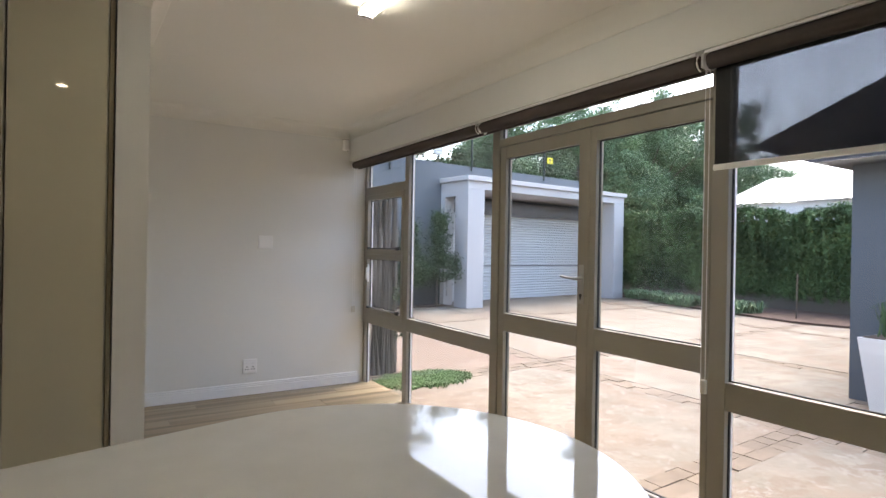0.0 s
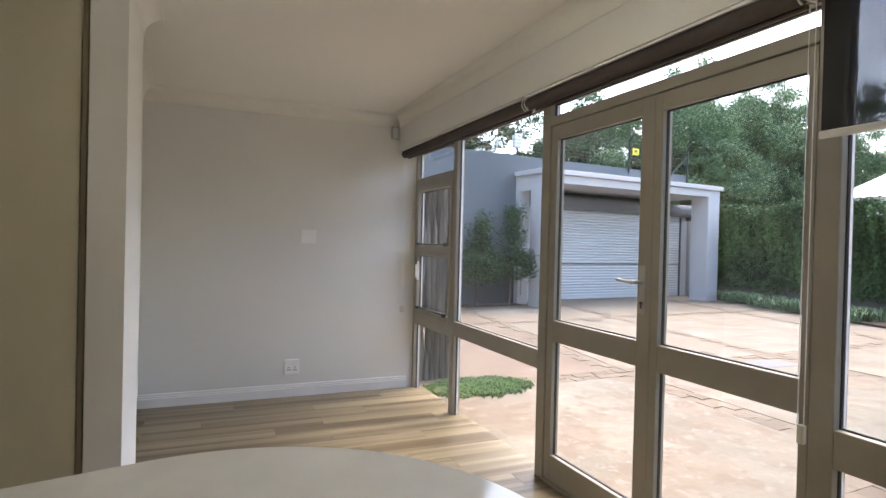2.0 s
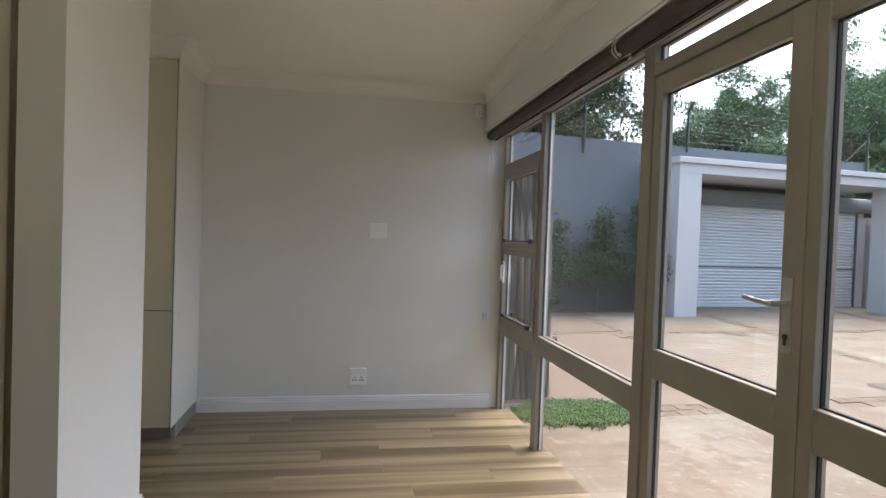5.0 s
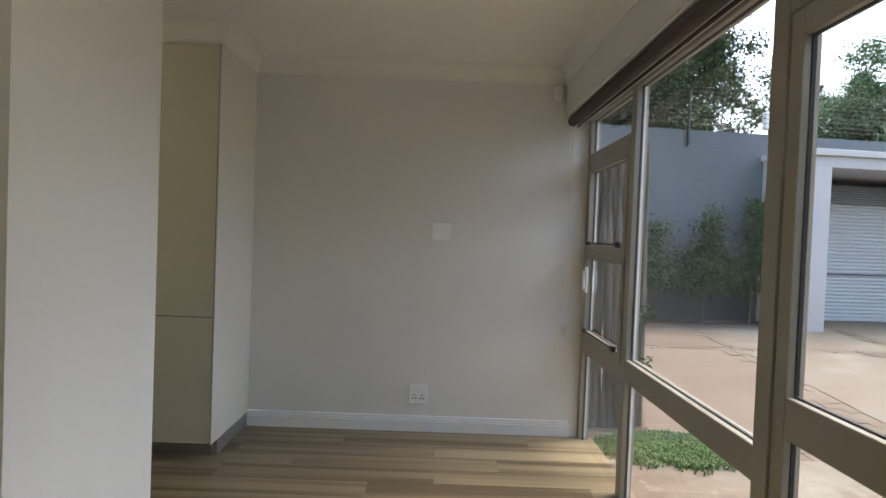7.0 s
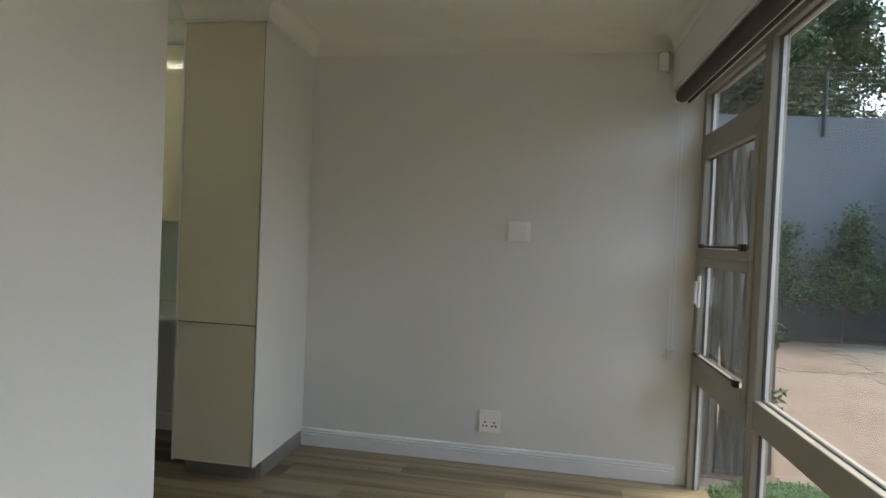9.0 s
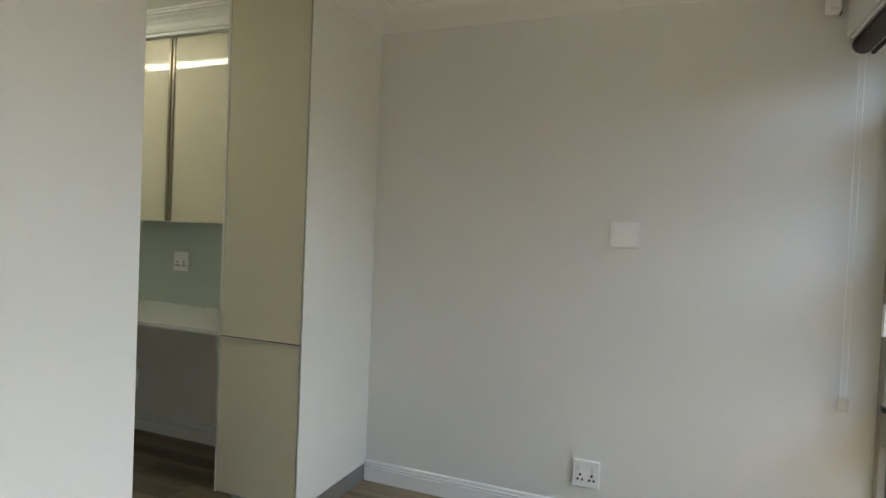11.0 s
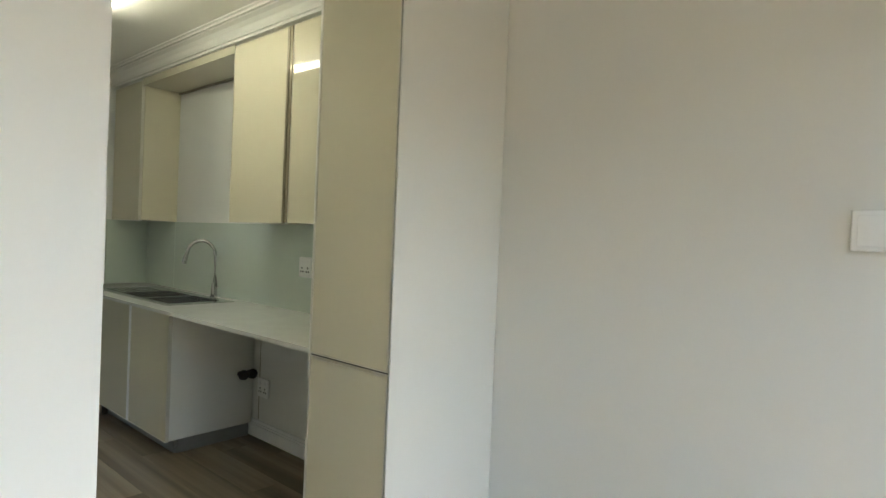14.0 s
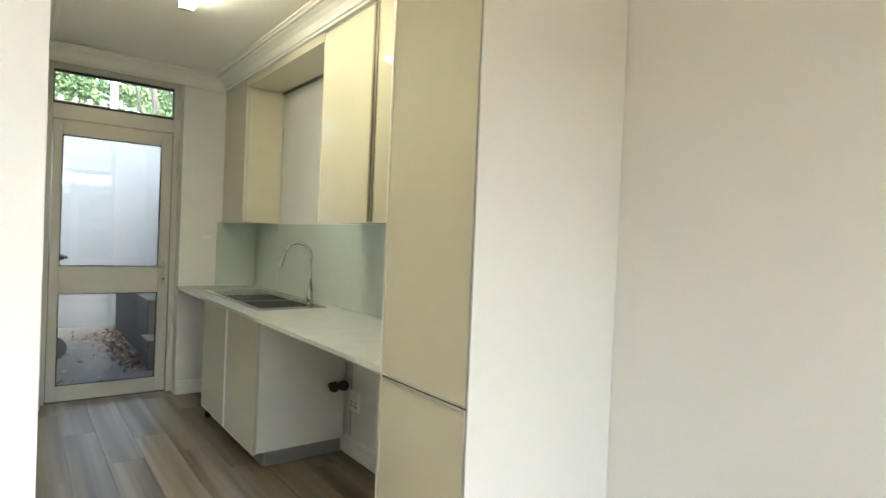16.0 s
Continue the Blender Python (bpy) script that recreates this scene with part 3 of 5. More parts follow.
for i, (x0, x1) in enumerate(((0.25, 0.627), (-0.35, 0.245), (-0.955, -0.355), (-1.56, -0.96), (-2.165, -1.565), (-2.77, -2.17), (XW + 0.002, -2.775))):
    t = tall_cupboard("tall_cupboard", x0, x1, 3.47, 4.08, 0, 2.555, "tall cream gloss larder cupboard with a full height door" if i else "narrow tall cream gloss cupboard beside the wall nib")
    door_panel(t, x0 + 0.004, x1 - 0.004, 3.47, 0.105, 2.55)
    if not i:
        bm = B()
        box(bm, x1 + 0.001, 0.649, 3.462, 3.50, 0.0, 2.556, 0.003)
        part("filler_strip", bm, M_GRIP, t, "taupe filler strip")


def wall_cupboard(x0, x1, label, group="wall cupboards"):
    t = thing("wall_cupboard", ((x0 + x1) / 2, YN, 1.44), label, "cupboard", group)
    bm = B()
    box(bm, x0, x1, 5.722, YN - 0.002, 1.44, 2.542)
    part("body", bm, M_CREAM, t, "cream gloss carcass")
    door_panel(t, x0 + 0.003, x1 - 0.003, 5.70, 1.437, 2.53, edge=0.003)
    return t


wall_cupboard(XW + 0.003, -2.60, "cream gloss wall cupboard beside the open extractor gap")
u1 = wall_cupboard(-1.22, -0.64, "cream gloss wall cupboard with a tall metal grip strip")
u2 = wall_cupboard(-0.592, 0.135, "cream gloss wall cupboard beside the tall cupboard")
bm = B()
box(bm, -0.638, -0.619, 5.692, 5.73, 1.44, 2.53, 0.002)
box(bm, -0.613, -0.594, 5.695, 5.73, 1.44, 2.53, 0.002)
part("grip_strip", bm, M_GRIP, u1, "taupe metal grip strip")
t = thing("gap_panel", (-1.9, 5.85, 2.5), "cream panel closing the top of the extractor gap", "panel")
bm = B()
box(bm, -2.598, -1.222, 5.70, YN - 0.002, 2.49, 2.543, 0.002)
part("board", bm, M_CREAM, t)
bm = B()
box(bm, -2.598, -1.227, YN - 0.02, YN - 0.002, 2.478, 2.489)
part("batten", bm, M_GRIP, t, "taupe batten")

# ---- worktop and base units ----
t = thing("worktop", (-1.6, 5.7, 0.875), "white polished quartz worktop with a cut-out for the sink", "worktop")
SX0, SX1, SY0, SY1 = -2.74, -1.50, 5.46, 5.915
for a in ((XW + 0.002, SX0 + 0.02, 5.355, YN - 0.002), (SX1 - 0.02, 0.138, 5.355, YN - 0.002), (SX0 + 0.02, SX1 - 0.02, 5.355, SY0 + 0.02), (SX0 + 0.02, SX1 - 0.02, SY1 - 0.02, YN - 0.002)):
    part("slab", box(B(), *a, 0.875, 0.896), M_QUARTZ, t)

t = thing("sink", ((SX0 + SX1) / 2, 5.7, 0.9), "stainless steel double bowl sink with a ribbed drainer", "sink")
b0, b1, b2, b3 = -2.34, -1.96, -1.93, -1.56
for a in ((SX0, b0, SY0, SY1), (b1, b2, SY0, SY1), (b3, SX1, SY0, SY1), (b0, b1, SY0, SY0 + 0.04), (b2, b3, SY0, SY0 + 0.04), (b0, b1, SY1 - 0.07, SY1), (b2, b3, SY1 - 0.07, SY1)):
    part("deck_panel", box(B(), *a, 0.8965, 0.901), M_STEEL, t, "brushed steel sink top")
for i in range(7):
    part("drainer_rib", box(B(), SX0 + 0.06, b0 - 0.05, SY0 + 0.06 + i * 0.045, SY0 + 0.072 + i * 0.045, 0.9015, 0.905, 0.001), M_STEEL, t, "raised drainer rib")
for x0, x1 in ((b0, b1), (b2, b3)):
    bm = B()
    y0, y1 = SY0 + 0.04, SY1 - 0.07
    for a in ((x0 - 0.003, x0, y0, y1, 0.73, 0.8965), (x1, x1 + 0.003, y0, y1, 0.73, 0.8965), (x0, x1, y0 - 0.003, y0, 0.73, 0.8965), (x0, x1, y1, y1 + 0.003, 0.73, 0.8965), (x0, x1, y0, y1, 0.727, 0.73)):
        box(bm, *a)
    part("bowl", bm, M_STEEL, t, "deep steel bowl")
for x0, x1 in ((b0, b1), (b2, b3)):
    bm = rod(B(), ((x0 + x1) / 2, 5.68, 0.73), ((x0 + x1) / 2, 5.68, 0.734), 0.04, n=18)
    part("drain", bm, M_CHROME, t, "chrome drain")

t = thing("kitchen_tap", (-1.84, 5.945, 0.896), "chrome gooseneck kitchen tap with a pull-out spray", "tap")
bm = B()
rod(bm, (-1.84, 5.945, 0.896), (-1.84, 5.945, 0.905), 0.03, n=20)
rod(bm, (-1.84, 5.945, 0.905), (-1.84, 5.945, 1.0), 0.024, 0.02, n=20)
part("tap_body", bm, M_CHROME, t, "chrome tap base", smooth=True)
bm = B()
pts = [(-1.84, 5.945, 1.0), (-1.84, 5.945, 1.2)]
for k in range(1, 13):
    a = math.pi * k / 13
    r = 0.095
    s = r - r * math.cos(a)
    pts.append((-1.84 - s * 0.55, 5.945 - s * 0.83, 1.2 + 0.105 * math.sin(a)))
tube(bm, pts, 0.0125, 14)
part("neck", bm, M_CHROME, t, "chrome arched neck", smooth=True)
bm = B()
rod(bm, pts[-1], (pts[-1][0] - 0.012, pts[-1][1] - 0.02, 1.135), 0.0135, 0.018, n=16)
part("spray_head", bm, M_CHROME, t, "chrome spray head", smooth=True)
bm = B()
rod(bm, (-1.82, 5.945, 0.97), (-1.785, 5.935, 0.975), 0.012, n=12)
tube(bm, [(-1.788, 5.935, 0.972), (-1.782, 5.93, 1.0), (-1.775, 5.92, 1.06)], 0.006, 8)
part("lever", bm, M_CHROME, t, "chrome mixer lever", smooth=True)

t = thing("base_cupboard", (-1.9, 5.7, 0), "cream gloss two-door base cupboard under the sink on a grey plinth", "cupboard")
for a in ((-2.48, -2.462, 5.43, YN - 0.02, 0.09, 0.874), (-1.358, -1.34, 5.43, YN - 0.02, 0.09, 0.874), (-2.462, -1.358, 5.43, YN - 0.03, 0.09, 0.108), (-2.462, -1.358, YN - 0.05, YN - 0.03, 0.108, 0.874)):
    part("side_panel", box(B(), *a), M_CREAMSIDE, t, "cream white panel")
door_panel(t, -2.478, -1.94, 5.41, 0.085, 0.868)
door_panel(t, -1.905, -1.342, 5.41, 0.085, 0.868)
bm = B()
box(bm, -1.938, -1.907, 5.406, 5.425, 0.085, 0.87, 0.002)
part("grip_strip", bm, M_TRIM, t, "pale metal grip strip")
bm = B()
box(bm, -2.45, -1.37, 5.475, 5.49, 0.0, 0.09)
box(bm, -1.372, -1.357, 5.49, YN - 0.03, 0.0, 0.09)
part("plinth", bm, M_PLINTH, t, "brushed grey plinth")

bm = B()
rod(bm, (-2.44, 5.45, 0.0), (-2.44, 5.45, 0.09), 0.02, n=14)
part("foot", bm, M_BLACK, t, "black adjustable foot")

t = thing("pipe_outlet", (-1.34, 5.93, 0.42), "pair of dark capped pipe outlets through the cupboard side", "pipe outlet")
for dy in (-0.035, 0.03):
    bm = B()
    rod(bm, (-1.339, 5.915 + dy, 0.435), (-1.29, 5.915 + dy, 0.435), 0.017, n=14)
    rod(bm, (-1.29, 5.915 + dy, 0.435), (-1.272, 5.915 + dy, 0.435), 0.034, 0.03, n=16)
    part("cap", bm, M_BLACK, t, "dark round cap", smooth=True)

t = thing("splashback", (-1.5, YN, 1.1), "pale green back-painted glass splashback behind the worktop", "splashback")
bm = B()
box(bm, -2.6, 0.138, YN - 0.009, YN - 0.0015, 0.898, 1.438)
box(bm, XW + 0.01, -2.604, YN - 0.009, YN - 0.0015, 0.898, 1.438)
part("glass_panel", bm, M_SPLASH, t)
bm = B()
box(bm, XW + 0.0015, XW + 0.009, 5.66, YN - 0.01, 0.898, 1.438)
part("glass_return", bm, M_SPLASH, t)


# ---- sockets and plates ----
def socket(x, z, y=YN, w=0.125, h=0.125, rows=2, label="white double power socket with three-pin outlets"):
    t = thing("wall_socket", (x, y, z), label, "socket", "wall sockets")
    bm = B()
    box(bm, x - w / 2, x + w / 2, y - 0.018, y - 0.0005, z - h / 2, z + h / 2, 0.004)
    part("plate", bm, M_PLASTIC, t, "white plastic plate")
    for sx in (-0.028, 0.028):
        for ax, az in ((0, 0.008), (-0.011, -0.015), (0.011, -0.015)):
            bm = B()
            rod(bm, (x + sx + ax, y - 0.0188, z - 0.012 + az), (x + sx + ax, y - 0.0175, z - 0.012 + az), 0.0062, n=8)
            part("pin_hole", bm, M_HOLE, t, "dark pin hole")
    for sx in (-0.028, 0.028):
        bm = B()
        box(bm, x + sx - 0.007, x + sx + 0.007, y - 0.022, y - 0.018, z + 0.022, z + 0.042, 0.002)
        part("switch", bm, M_TRIM, t, "white rocker switch")
    return t


socket(1.865, 0.272, w=0.13, h=0.135)
socket(-0.79, 1.178, y=YN - 0.009, label="white double power socket on the green splashback")
socket(-1.22, 0.345, label="white double power socket under the worktop")
t = thing("pipe_chase", (-1.28, YN, 0.44), "thin vertical panel joint on the wall under the worktop", "joint")
part("joint", box(B(), -1.286, -1.281, YN - 0.0025, YN - 0.0005, 0.118, 0.872), M_GRIP, t)
t = thing("blank_plate", (1.99, YN, 1.46), "blank white cover plate on the wall", "cover plate")
bm = B()
box(bm, 1.925, 2.06, YN - 0.018, YN - 0.0005, 1.398, 1.522, 0.004)
box(bm, 1.94, 2.045, YN - 0.0205, YN - 0.018, 1.413, 1.507, 0.002)
part("plate", bm, M_PLASTIC, t)
t = thing("light_switch", (XW, 5.62, 1.33), "small white horizontal light switch beside the back door", "switch")
bm = B()
box(bm, XW + 0.0005, XW + 0.01, 5.54, 5.62, 1.29, 1.325, 0.003)
part("plate", bm, M_TRIM, t)
t = thing("alarm_sensor", (2.79, 5.95, 2.48), "small white alarm sensor high in the wall corner", "alarm sensor")
bm = B()
box(bm, 2.762, 2.818, 5.945, YN - 0.0005, 2.425, 2.535, 0.012)
part("housing", bm, M_PLASTIC, t, smooth=True)
bm = B()
box(bm, 2.772, 2.808, 5.94, 5.947, 2.44, 2.475, 0.003)
part("lens", bm, M_TRIM, t, "milky sensor lens")
bm = B()
box(bm, 2.818, 2.822, 5.97, YN - 0.0005, 2.42, 2.545, 0.002)
box(bm, 2.765, 2.818, 5.965, YN - 0.0005, 2.536, 2.541, 0.002)
part("bracket", bm, M_ALU, t, "taupe swivel bracket")


# ---- ceiling lights ----
def tube_light(m, length, label):
    t = thing("tube_light", (0, 0, 0), label, "ceiling light", "twin tube ceiling lights", m)
    w = world_of(t)

    def put(name, bm, mat, lab, smooth=False):
        bmesh.ops.transform(bm, matrix=w, verts=bm.verts)
        return part(name, bm, mat, t, lab, smooth)

    bm = B()
    box(bm, 0, length, -0.035, 0.035, -0.018, 0, 0.005)
    put("batten", bm, M_TRIM, "white light batten")
    for x in (0.0, length - 0.02):
        bm = box(B(), x, x + 0.02, -0.045, 0.045, -0.05, -0.002, 0.006)
        put("end_cap", bm, M_CHROME, "chrome lamp holder")
    for y in (-0.03, 0.03):
        bm = B()
        rod(bm, (0.021, y, -0.038), (length - 0.021, y, -0.038), 0.008, n=14)
        put("tube", bm, M_TUBE, "glowing fluorescent tube", True)
    return t


tube_light(pose(1.74, 3.13, CEIL - 0.001, 0, 0, -90), 1.25, "lit twin fluorescent tube light on the dining ceiling")
tube_light(pose(-1.62, 5.03, CEIL - 0.001, 0, 0, 0), 1.25, "lit twin fluorescent tube light on the kitchen ceiling")
for x, y in ((-0.4, 1.2), (0.35, 1.2), (1.3, 0.2), (-1.6, 1.2), (-0.4, -0.9), (1.3, -1.2)):
    t = thing("downlight", (x, y, CEIL), "small recessed warm ceiling downlight", "ceiling light", "downlights")
    bm = B()
    rod(bm, (x, y, CEIL - 0.001), (x, y, CEIL - 0.006), 0.05, n=20)
    part("trim_ring", bm, M_TRIM, t, "white trim ring")
    bm = B()
    rod(bm, (x, y, CEIL - 0.0061), (x, y, CEIL - 0.009), 0.033, n=20)
    part("lamp", bm, M_DOWN, t, "glowing lamp face")

# ---- island ----
t = thing("island_counter", (0.6, 1.5, 0), "white polished quartz island counter with a rounded end", "island")
A, Bc, R = Vector((1.115, 1.63)), Vector((-0.9, 1.12)), 0.625
d = (A - Bc).normalized()
a0 = math.atan2(d.y, d.x)
ring = [A + R * Vector((math.cos(a0 - math.pi / 2 + math.pi * k / 48), math.sin(a0 - math.pi / 2 + math.pi * k / 48))) for k in range(49)]
ring += [Bc + R * Vector((math.cos(a0 + math.pi / 2 + math.pi * k / 32), math.sin(a0 + math.pi / 2 + math.pi * k / 32))) for k in range(33)]


part("countertop", prism(B(), ring, 0.86, 0.90, 0.006), M_QUARTZ, t, "white quartz top", smooth=True)
cen = (A + Bc) / 2
part("island_base", prism(B(), [cen + (p - cen) * 0.82 - Vector((0.15, 0)) for p in ring], 0.0, 0.86), M_CREAMSIDE, t, "plain cream island body")

# ---- back door ----
D2 = thing("door_2", (XW - 0.15, 4.9, 0), "closed pale metal back door with two glass panes and a toplight", "door")
D2["kind"] = "structure"
M_ALU2 = material("pale_beige_metal_frame", (0.58, 0.56, 0.5), 0.4, 0.1, 0.03, 3, 0.02, 150)
xd = XW - 0.15


def bars2(parent, bars, x0, x1, name, label):
    bm = B()
    for a in bars:
        box(bm, x0, x1, *a, 0.003)
    return part(name, bm, M_ALU2, parent, label)


bars2(D2, [(4.46, 4.495, 0, 2.575), (5.325, 5.37, 0, 2.575), (4.495, 5.325, 2.16, 2.27), (4.495, 5.325, 2.53, 2.575)], xd - 0.09, xd + 0.012, "frame", "pale metal door frame")
leaf = bars2(D2, [(4.5, 4.56, 0.012, 2.155), (5.245, 5.32, 0.012, 2.155), (4.56, 5.245, 0.012, 0.125), (4.56, 5.245, 0.835, 1.045), (4.56, 5.245, 2.045, 2.155)], xd - 0.05, xd - 0.005, "door_leaf", "pale metal glazed door leaf")


def pane2(parent, y0, y1, z0, z1, x):
    bm = B()
    box(bm, x - 0.003, x + 0.003, y0, y1, z0, z1)
    part("pane", bm, M_GLASS, parent, "clear glass pane").visible_shadow = False
    bm = B()
    s = 0.008
    for a in ((y0, y0 + s, z0, z1), (y1 - s, y1, z0, z1), (y0 + s, y1 - s, z0, z0 + s), (y0 + s, y1 - s, z1 - s, z1)):
        box(bm, x + 0.004, x + 0.012, *a)
    part("glazing_seal", bm, M_RUBBER, parent, "black rubber glazing seal")


pane2(leaf, 4.56, 5.245, 0.125, 0.835, xd - 0.03)
pane2(leaf, 4.56, 5.245, 1.045, 2.045, xd - 0.03)
pane2(D2, 4.495, 5.325, 2.27, 2.53, xd - 0.03)
bm = B()
for a in ((4.5, 5.32, 2.275, 2.293), (4.5, 5.32, 2.507, 2.526)):
    box(bm, xd - 0.02, xd - 0.004, *a)
part("toplight_sash", bm, M_BLACK, D2, "black toplight edge")
bm = B()
box(bm, xd - 0.005, xd + 0.003, 5.268, 5.3, 0.9, 1.1, 0.002)
rod(bm, (xd, 5.284, 1.045), (xd + 0.045, 5.284, 1.045), 0.009)
tube(bm, [(xd + 0.042, 5.288, 1.045), (xd + 0.045, 5.24, 1.046), (xd + 0.043, 5.165, 1.05)], 0.008, 10)
part("door_handle", bm, M_SATIN, leaf, "brushed steel lever handle", smooth=True)
bm = B()
rod(bm, (xd + 0.003, 5.284, 0.945), (xd + 0.006, 5.284, 0.945), 0.008)
part("keyhole", bm, M_HOLE, leaf, "dark key cylinder")
# ---- yard ----
def grid_ground():
    bm = B()
    box(bm, -400, 400, -400, 400, -0.4, -0.062)
    return bm


structure("ground", grid_ground(), M_EARTH, "bare brown earth reaching the horizon", "ground")

G = pose(8.45, 12.0, -0.05, 0, 0, 6.0)
GF = math.tan(radians(6.0))


def gbox(bm, u0, u1, v0, v1, z0, z1, bevel=0.0):
    return box(bm, u0, u1, v0, v1, z0 + 0.05, z1 + 0.05, bevel, m=G)


# boundary wall
bm = gbox(B(), -14.0, 0.02, 1.1, 1.32, -0.06, 3.68)
bw = structure("boundary_wall", bm, M_BLUE, "tall blue-grey plastered boundary wall", "wall")
# Flat darker band along the lowest part of the boundary wall.
part("foot_band", gbox(B(), -14.0, -0.005, 1.092, 1.1, -0.06, 0.68), M_WALLFOOT, bw, "darker grey band at the wall foot")
bm = gbox(B(), 0.024, 6.5, 1.12, 1.32, 3.24, 3.68)
structure("parapet_wall", bm, M_BLUE, "blue-grey parapet above the garage porch", "wall")

t = thing("garage", (0, 0, 0), "pale grey plastered garage porch with a closed white roller door", "garage", m=G.copy())
bm = gbox(B(), 0, 0.55, 0, 0.42, -0.06, 2.93, 0.01)
gbox(bm, 0, 0.12, 0.42, 1.098, 2.76, 2.93)
gbox(bm, 0.12, 0.55, 0.42, 0.52, -0.06, 2.93)
gbox(bm, 0.12, 0.3, 0.93, 1.8, -0.06, 2.93)
gbox(bm, 0.0, 0.12, 0.93, 1.098, -0.06, 2.76)
gbox(bm, 0.0, 0.12, 0.42, 0.5, -0.06, 2.76)
part("pillar", bm, M_GARAGE, t, "pale plastered pillar with a slot at its side")
bm = gbox(B(), 0.04, 0.085, 0.84, 0.89, 0.2, 2.3)
part("downpipe", bm, M_GARAGE, t, "thin pale downpipe")
bm = gbox(B(), 5.98, 6.48, 0, 0.56, -0.06, 2.93, 0.01)
part("pillar", bm, M_GARAGE, t, "pale plastered pillar")
bm = gbox(B(), 7.2, 7.3, 1.15, 1.9, -0.06, 2.4)
part("side_wall", bm, M_GARAGE, t, "pale plastered return wall")
bm = gbox(B(), 0, 6.48, 0, 1.9, 2.93, 3.13, 0.006)
part("beam", bm, M_GARAGE, t, "pale plastered lintel and soffit")
bm = gbox(B(), -0.07, 6.55, -0.07, 1.098, 3.13, 3.25, 0.012)
part("roof_cap", bm, M_GARAGE, t, "projecting roof coping")
bm = gbox(B(), 0.3, 6.48, 1.8, 1.9, -0.06, 2.93)
gbox(bm, 6.48, 7.2, 1.8, 1.9, -0.06, 2.4)
part("back_wall", bm, M_BLUE, t, "blue-grey wall behind the roller")
part("roller_drum", rod(B(), G @ Vector((0.4, 1.42, 2.66)), G @ Vector((6.95, 1.42, 2.66)), 0.19, n=28), M_DRUM, t, "dark grey rolled curtain drum", smooth=True)
for k in range(9):
    a = math.pi * (0.72 + 0.085 * k)
    r = box(B(), 0.4, 6.95, 1.42 + 0.193 * math.cos(a) - 0.006, 1.42 + 0.193 * math.cos(a) + 0.006, 2.66 + 0.193 * math.sin(a) - 0.006, 2.66 + 0.193 * math.sin(a) + 0.006, m=G)
    part("curtain_ridge", r, M_RIDGE, t, "raised slat edge on the drum")
bm = rod(B(), G @ Vector((6.95, 1.42, 2.66)), G @ Vector((7.02, 1.42, 2.66)), 0.215, n=24)
box(bm, 6.95, 7.0, 1.3, 1.5, 2.36, 2.6, 0.02, m=G)
part("drum_end", bm, M_DRUM, t, "dark drum end plate")
part("curtain_lead", gbox(B(), 0.4, 6.7, 1.5, 1.52, 2.46, 2.6), M_DRUM, t, "dark upper edge of the curtain")
for u in (0.31, 6.74):
    part("guide_rail", gbox(B(), u, u + 0.3, 1.5, 1.62, -0.05, 2.45), M_GARAGE, t, "pale roller guide post")
part("guide_groove", gbox(B(), 6.7, 6.735, 1.47, 1.56, -0.05, 2.4), M_DRUM, t, "dark roller guide groove")
bm = gbox(B(), 0.62, 6.69, 1.5, 1.52, -0.035, 0.03)
part("bottom_bar", bm, M_ROLLER, t, "white bottom bar")
bm = gbox(B(), 0.62, 6.69, 1.482, 1.495, 0.93, 0.955)
part("lock_rail", bm, M_DRUM, t, "grey lock rail")
for i in range(32):
    z = 0.03 + i * 0.0775
    bm = B()
    prof = [(0.0, 0.0), (-0.018, 0.012), (-0.026, 0.038), (-0.018, 0.062), (0.004, 0.07), (0.012, 0.0745), (0.012, 0.0)]
    ra, rb = ([bm.verts.new(G @ Vector((u, 1.53 + o, z + h + 0.05))) for o, h in prof] for u in (0.62, 6.69))
    for k in range(len(prof)):
        bm.faces.new((ra[k], ra[(k + 1) % 7], rb[(k + 1) % 7], rb[k]))
    bmesh.ops.recalc_face_normals(bm, faces=bm.faces)
    part("slat", bm, M_ROLLER, t)

# electric fence on the wall
fence = thing("electric_fence", (0, 0, 0), "electric fence of thin wires on dark steel posts", "fence", m=G.copy())
for u, ft in ((-5.2, 3.4), (-1.62, 3.4), (1.0, 3.6), (3.9, 3.6), (6.4, 3.5)):
    bm = B()
    rod(bm, G @ Vector((u, 1.06, ft)), G @ Vector((u, 1.06, 4.5)), 0.03, n=8)
    rod(bm, G @ Vector((u, 1.06, 4.5)), G @ Vector((u - 0.05, 0.82, 4.7)), 0.03, n=8)
    if u > 6:
        rod(bm, G @ Vector((u - 0.7, 1.06, 3.7)), G @ Vector((u, 1.06, 4.3)), 0.02, n=8)
    part("fence_post", bm, M_POST, fence, "dark steel fence post")
for k in range(9):
    bm = B()
    rod(bm, G @ Vector((-13, 1.06, 3.85 + 0.088 * k)), G @ Vector((6.4, 1.06, 3.85 + 0.088 * k)), 0.0038, n=4)
    part("fence_wire", bm, M_WIRE, fence, "thin galvanised wire")
t = thing("warning_sign", (12.5, 12.9, 3.9), "small yellow warning sign hung on the electric fence", "sign")
bm = gbox(B(), 4.0, 4.24, 1.02, 1.03, 4.08, 4.26)
part("sign_plate", bm, M_YELLOW, t)
bm = gbox(B(), 4.05, 4.19, 1.015, 1.02, 4.11, 4.125)
gbox(bm, 4.07, 4.17, 1.015, 1.02, 4.15, 4.22)
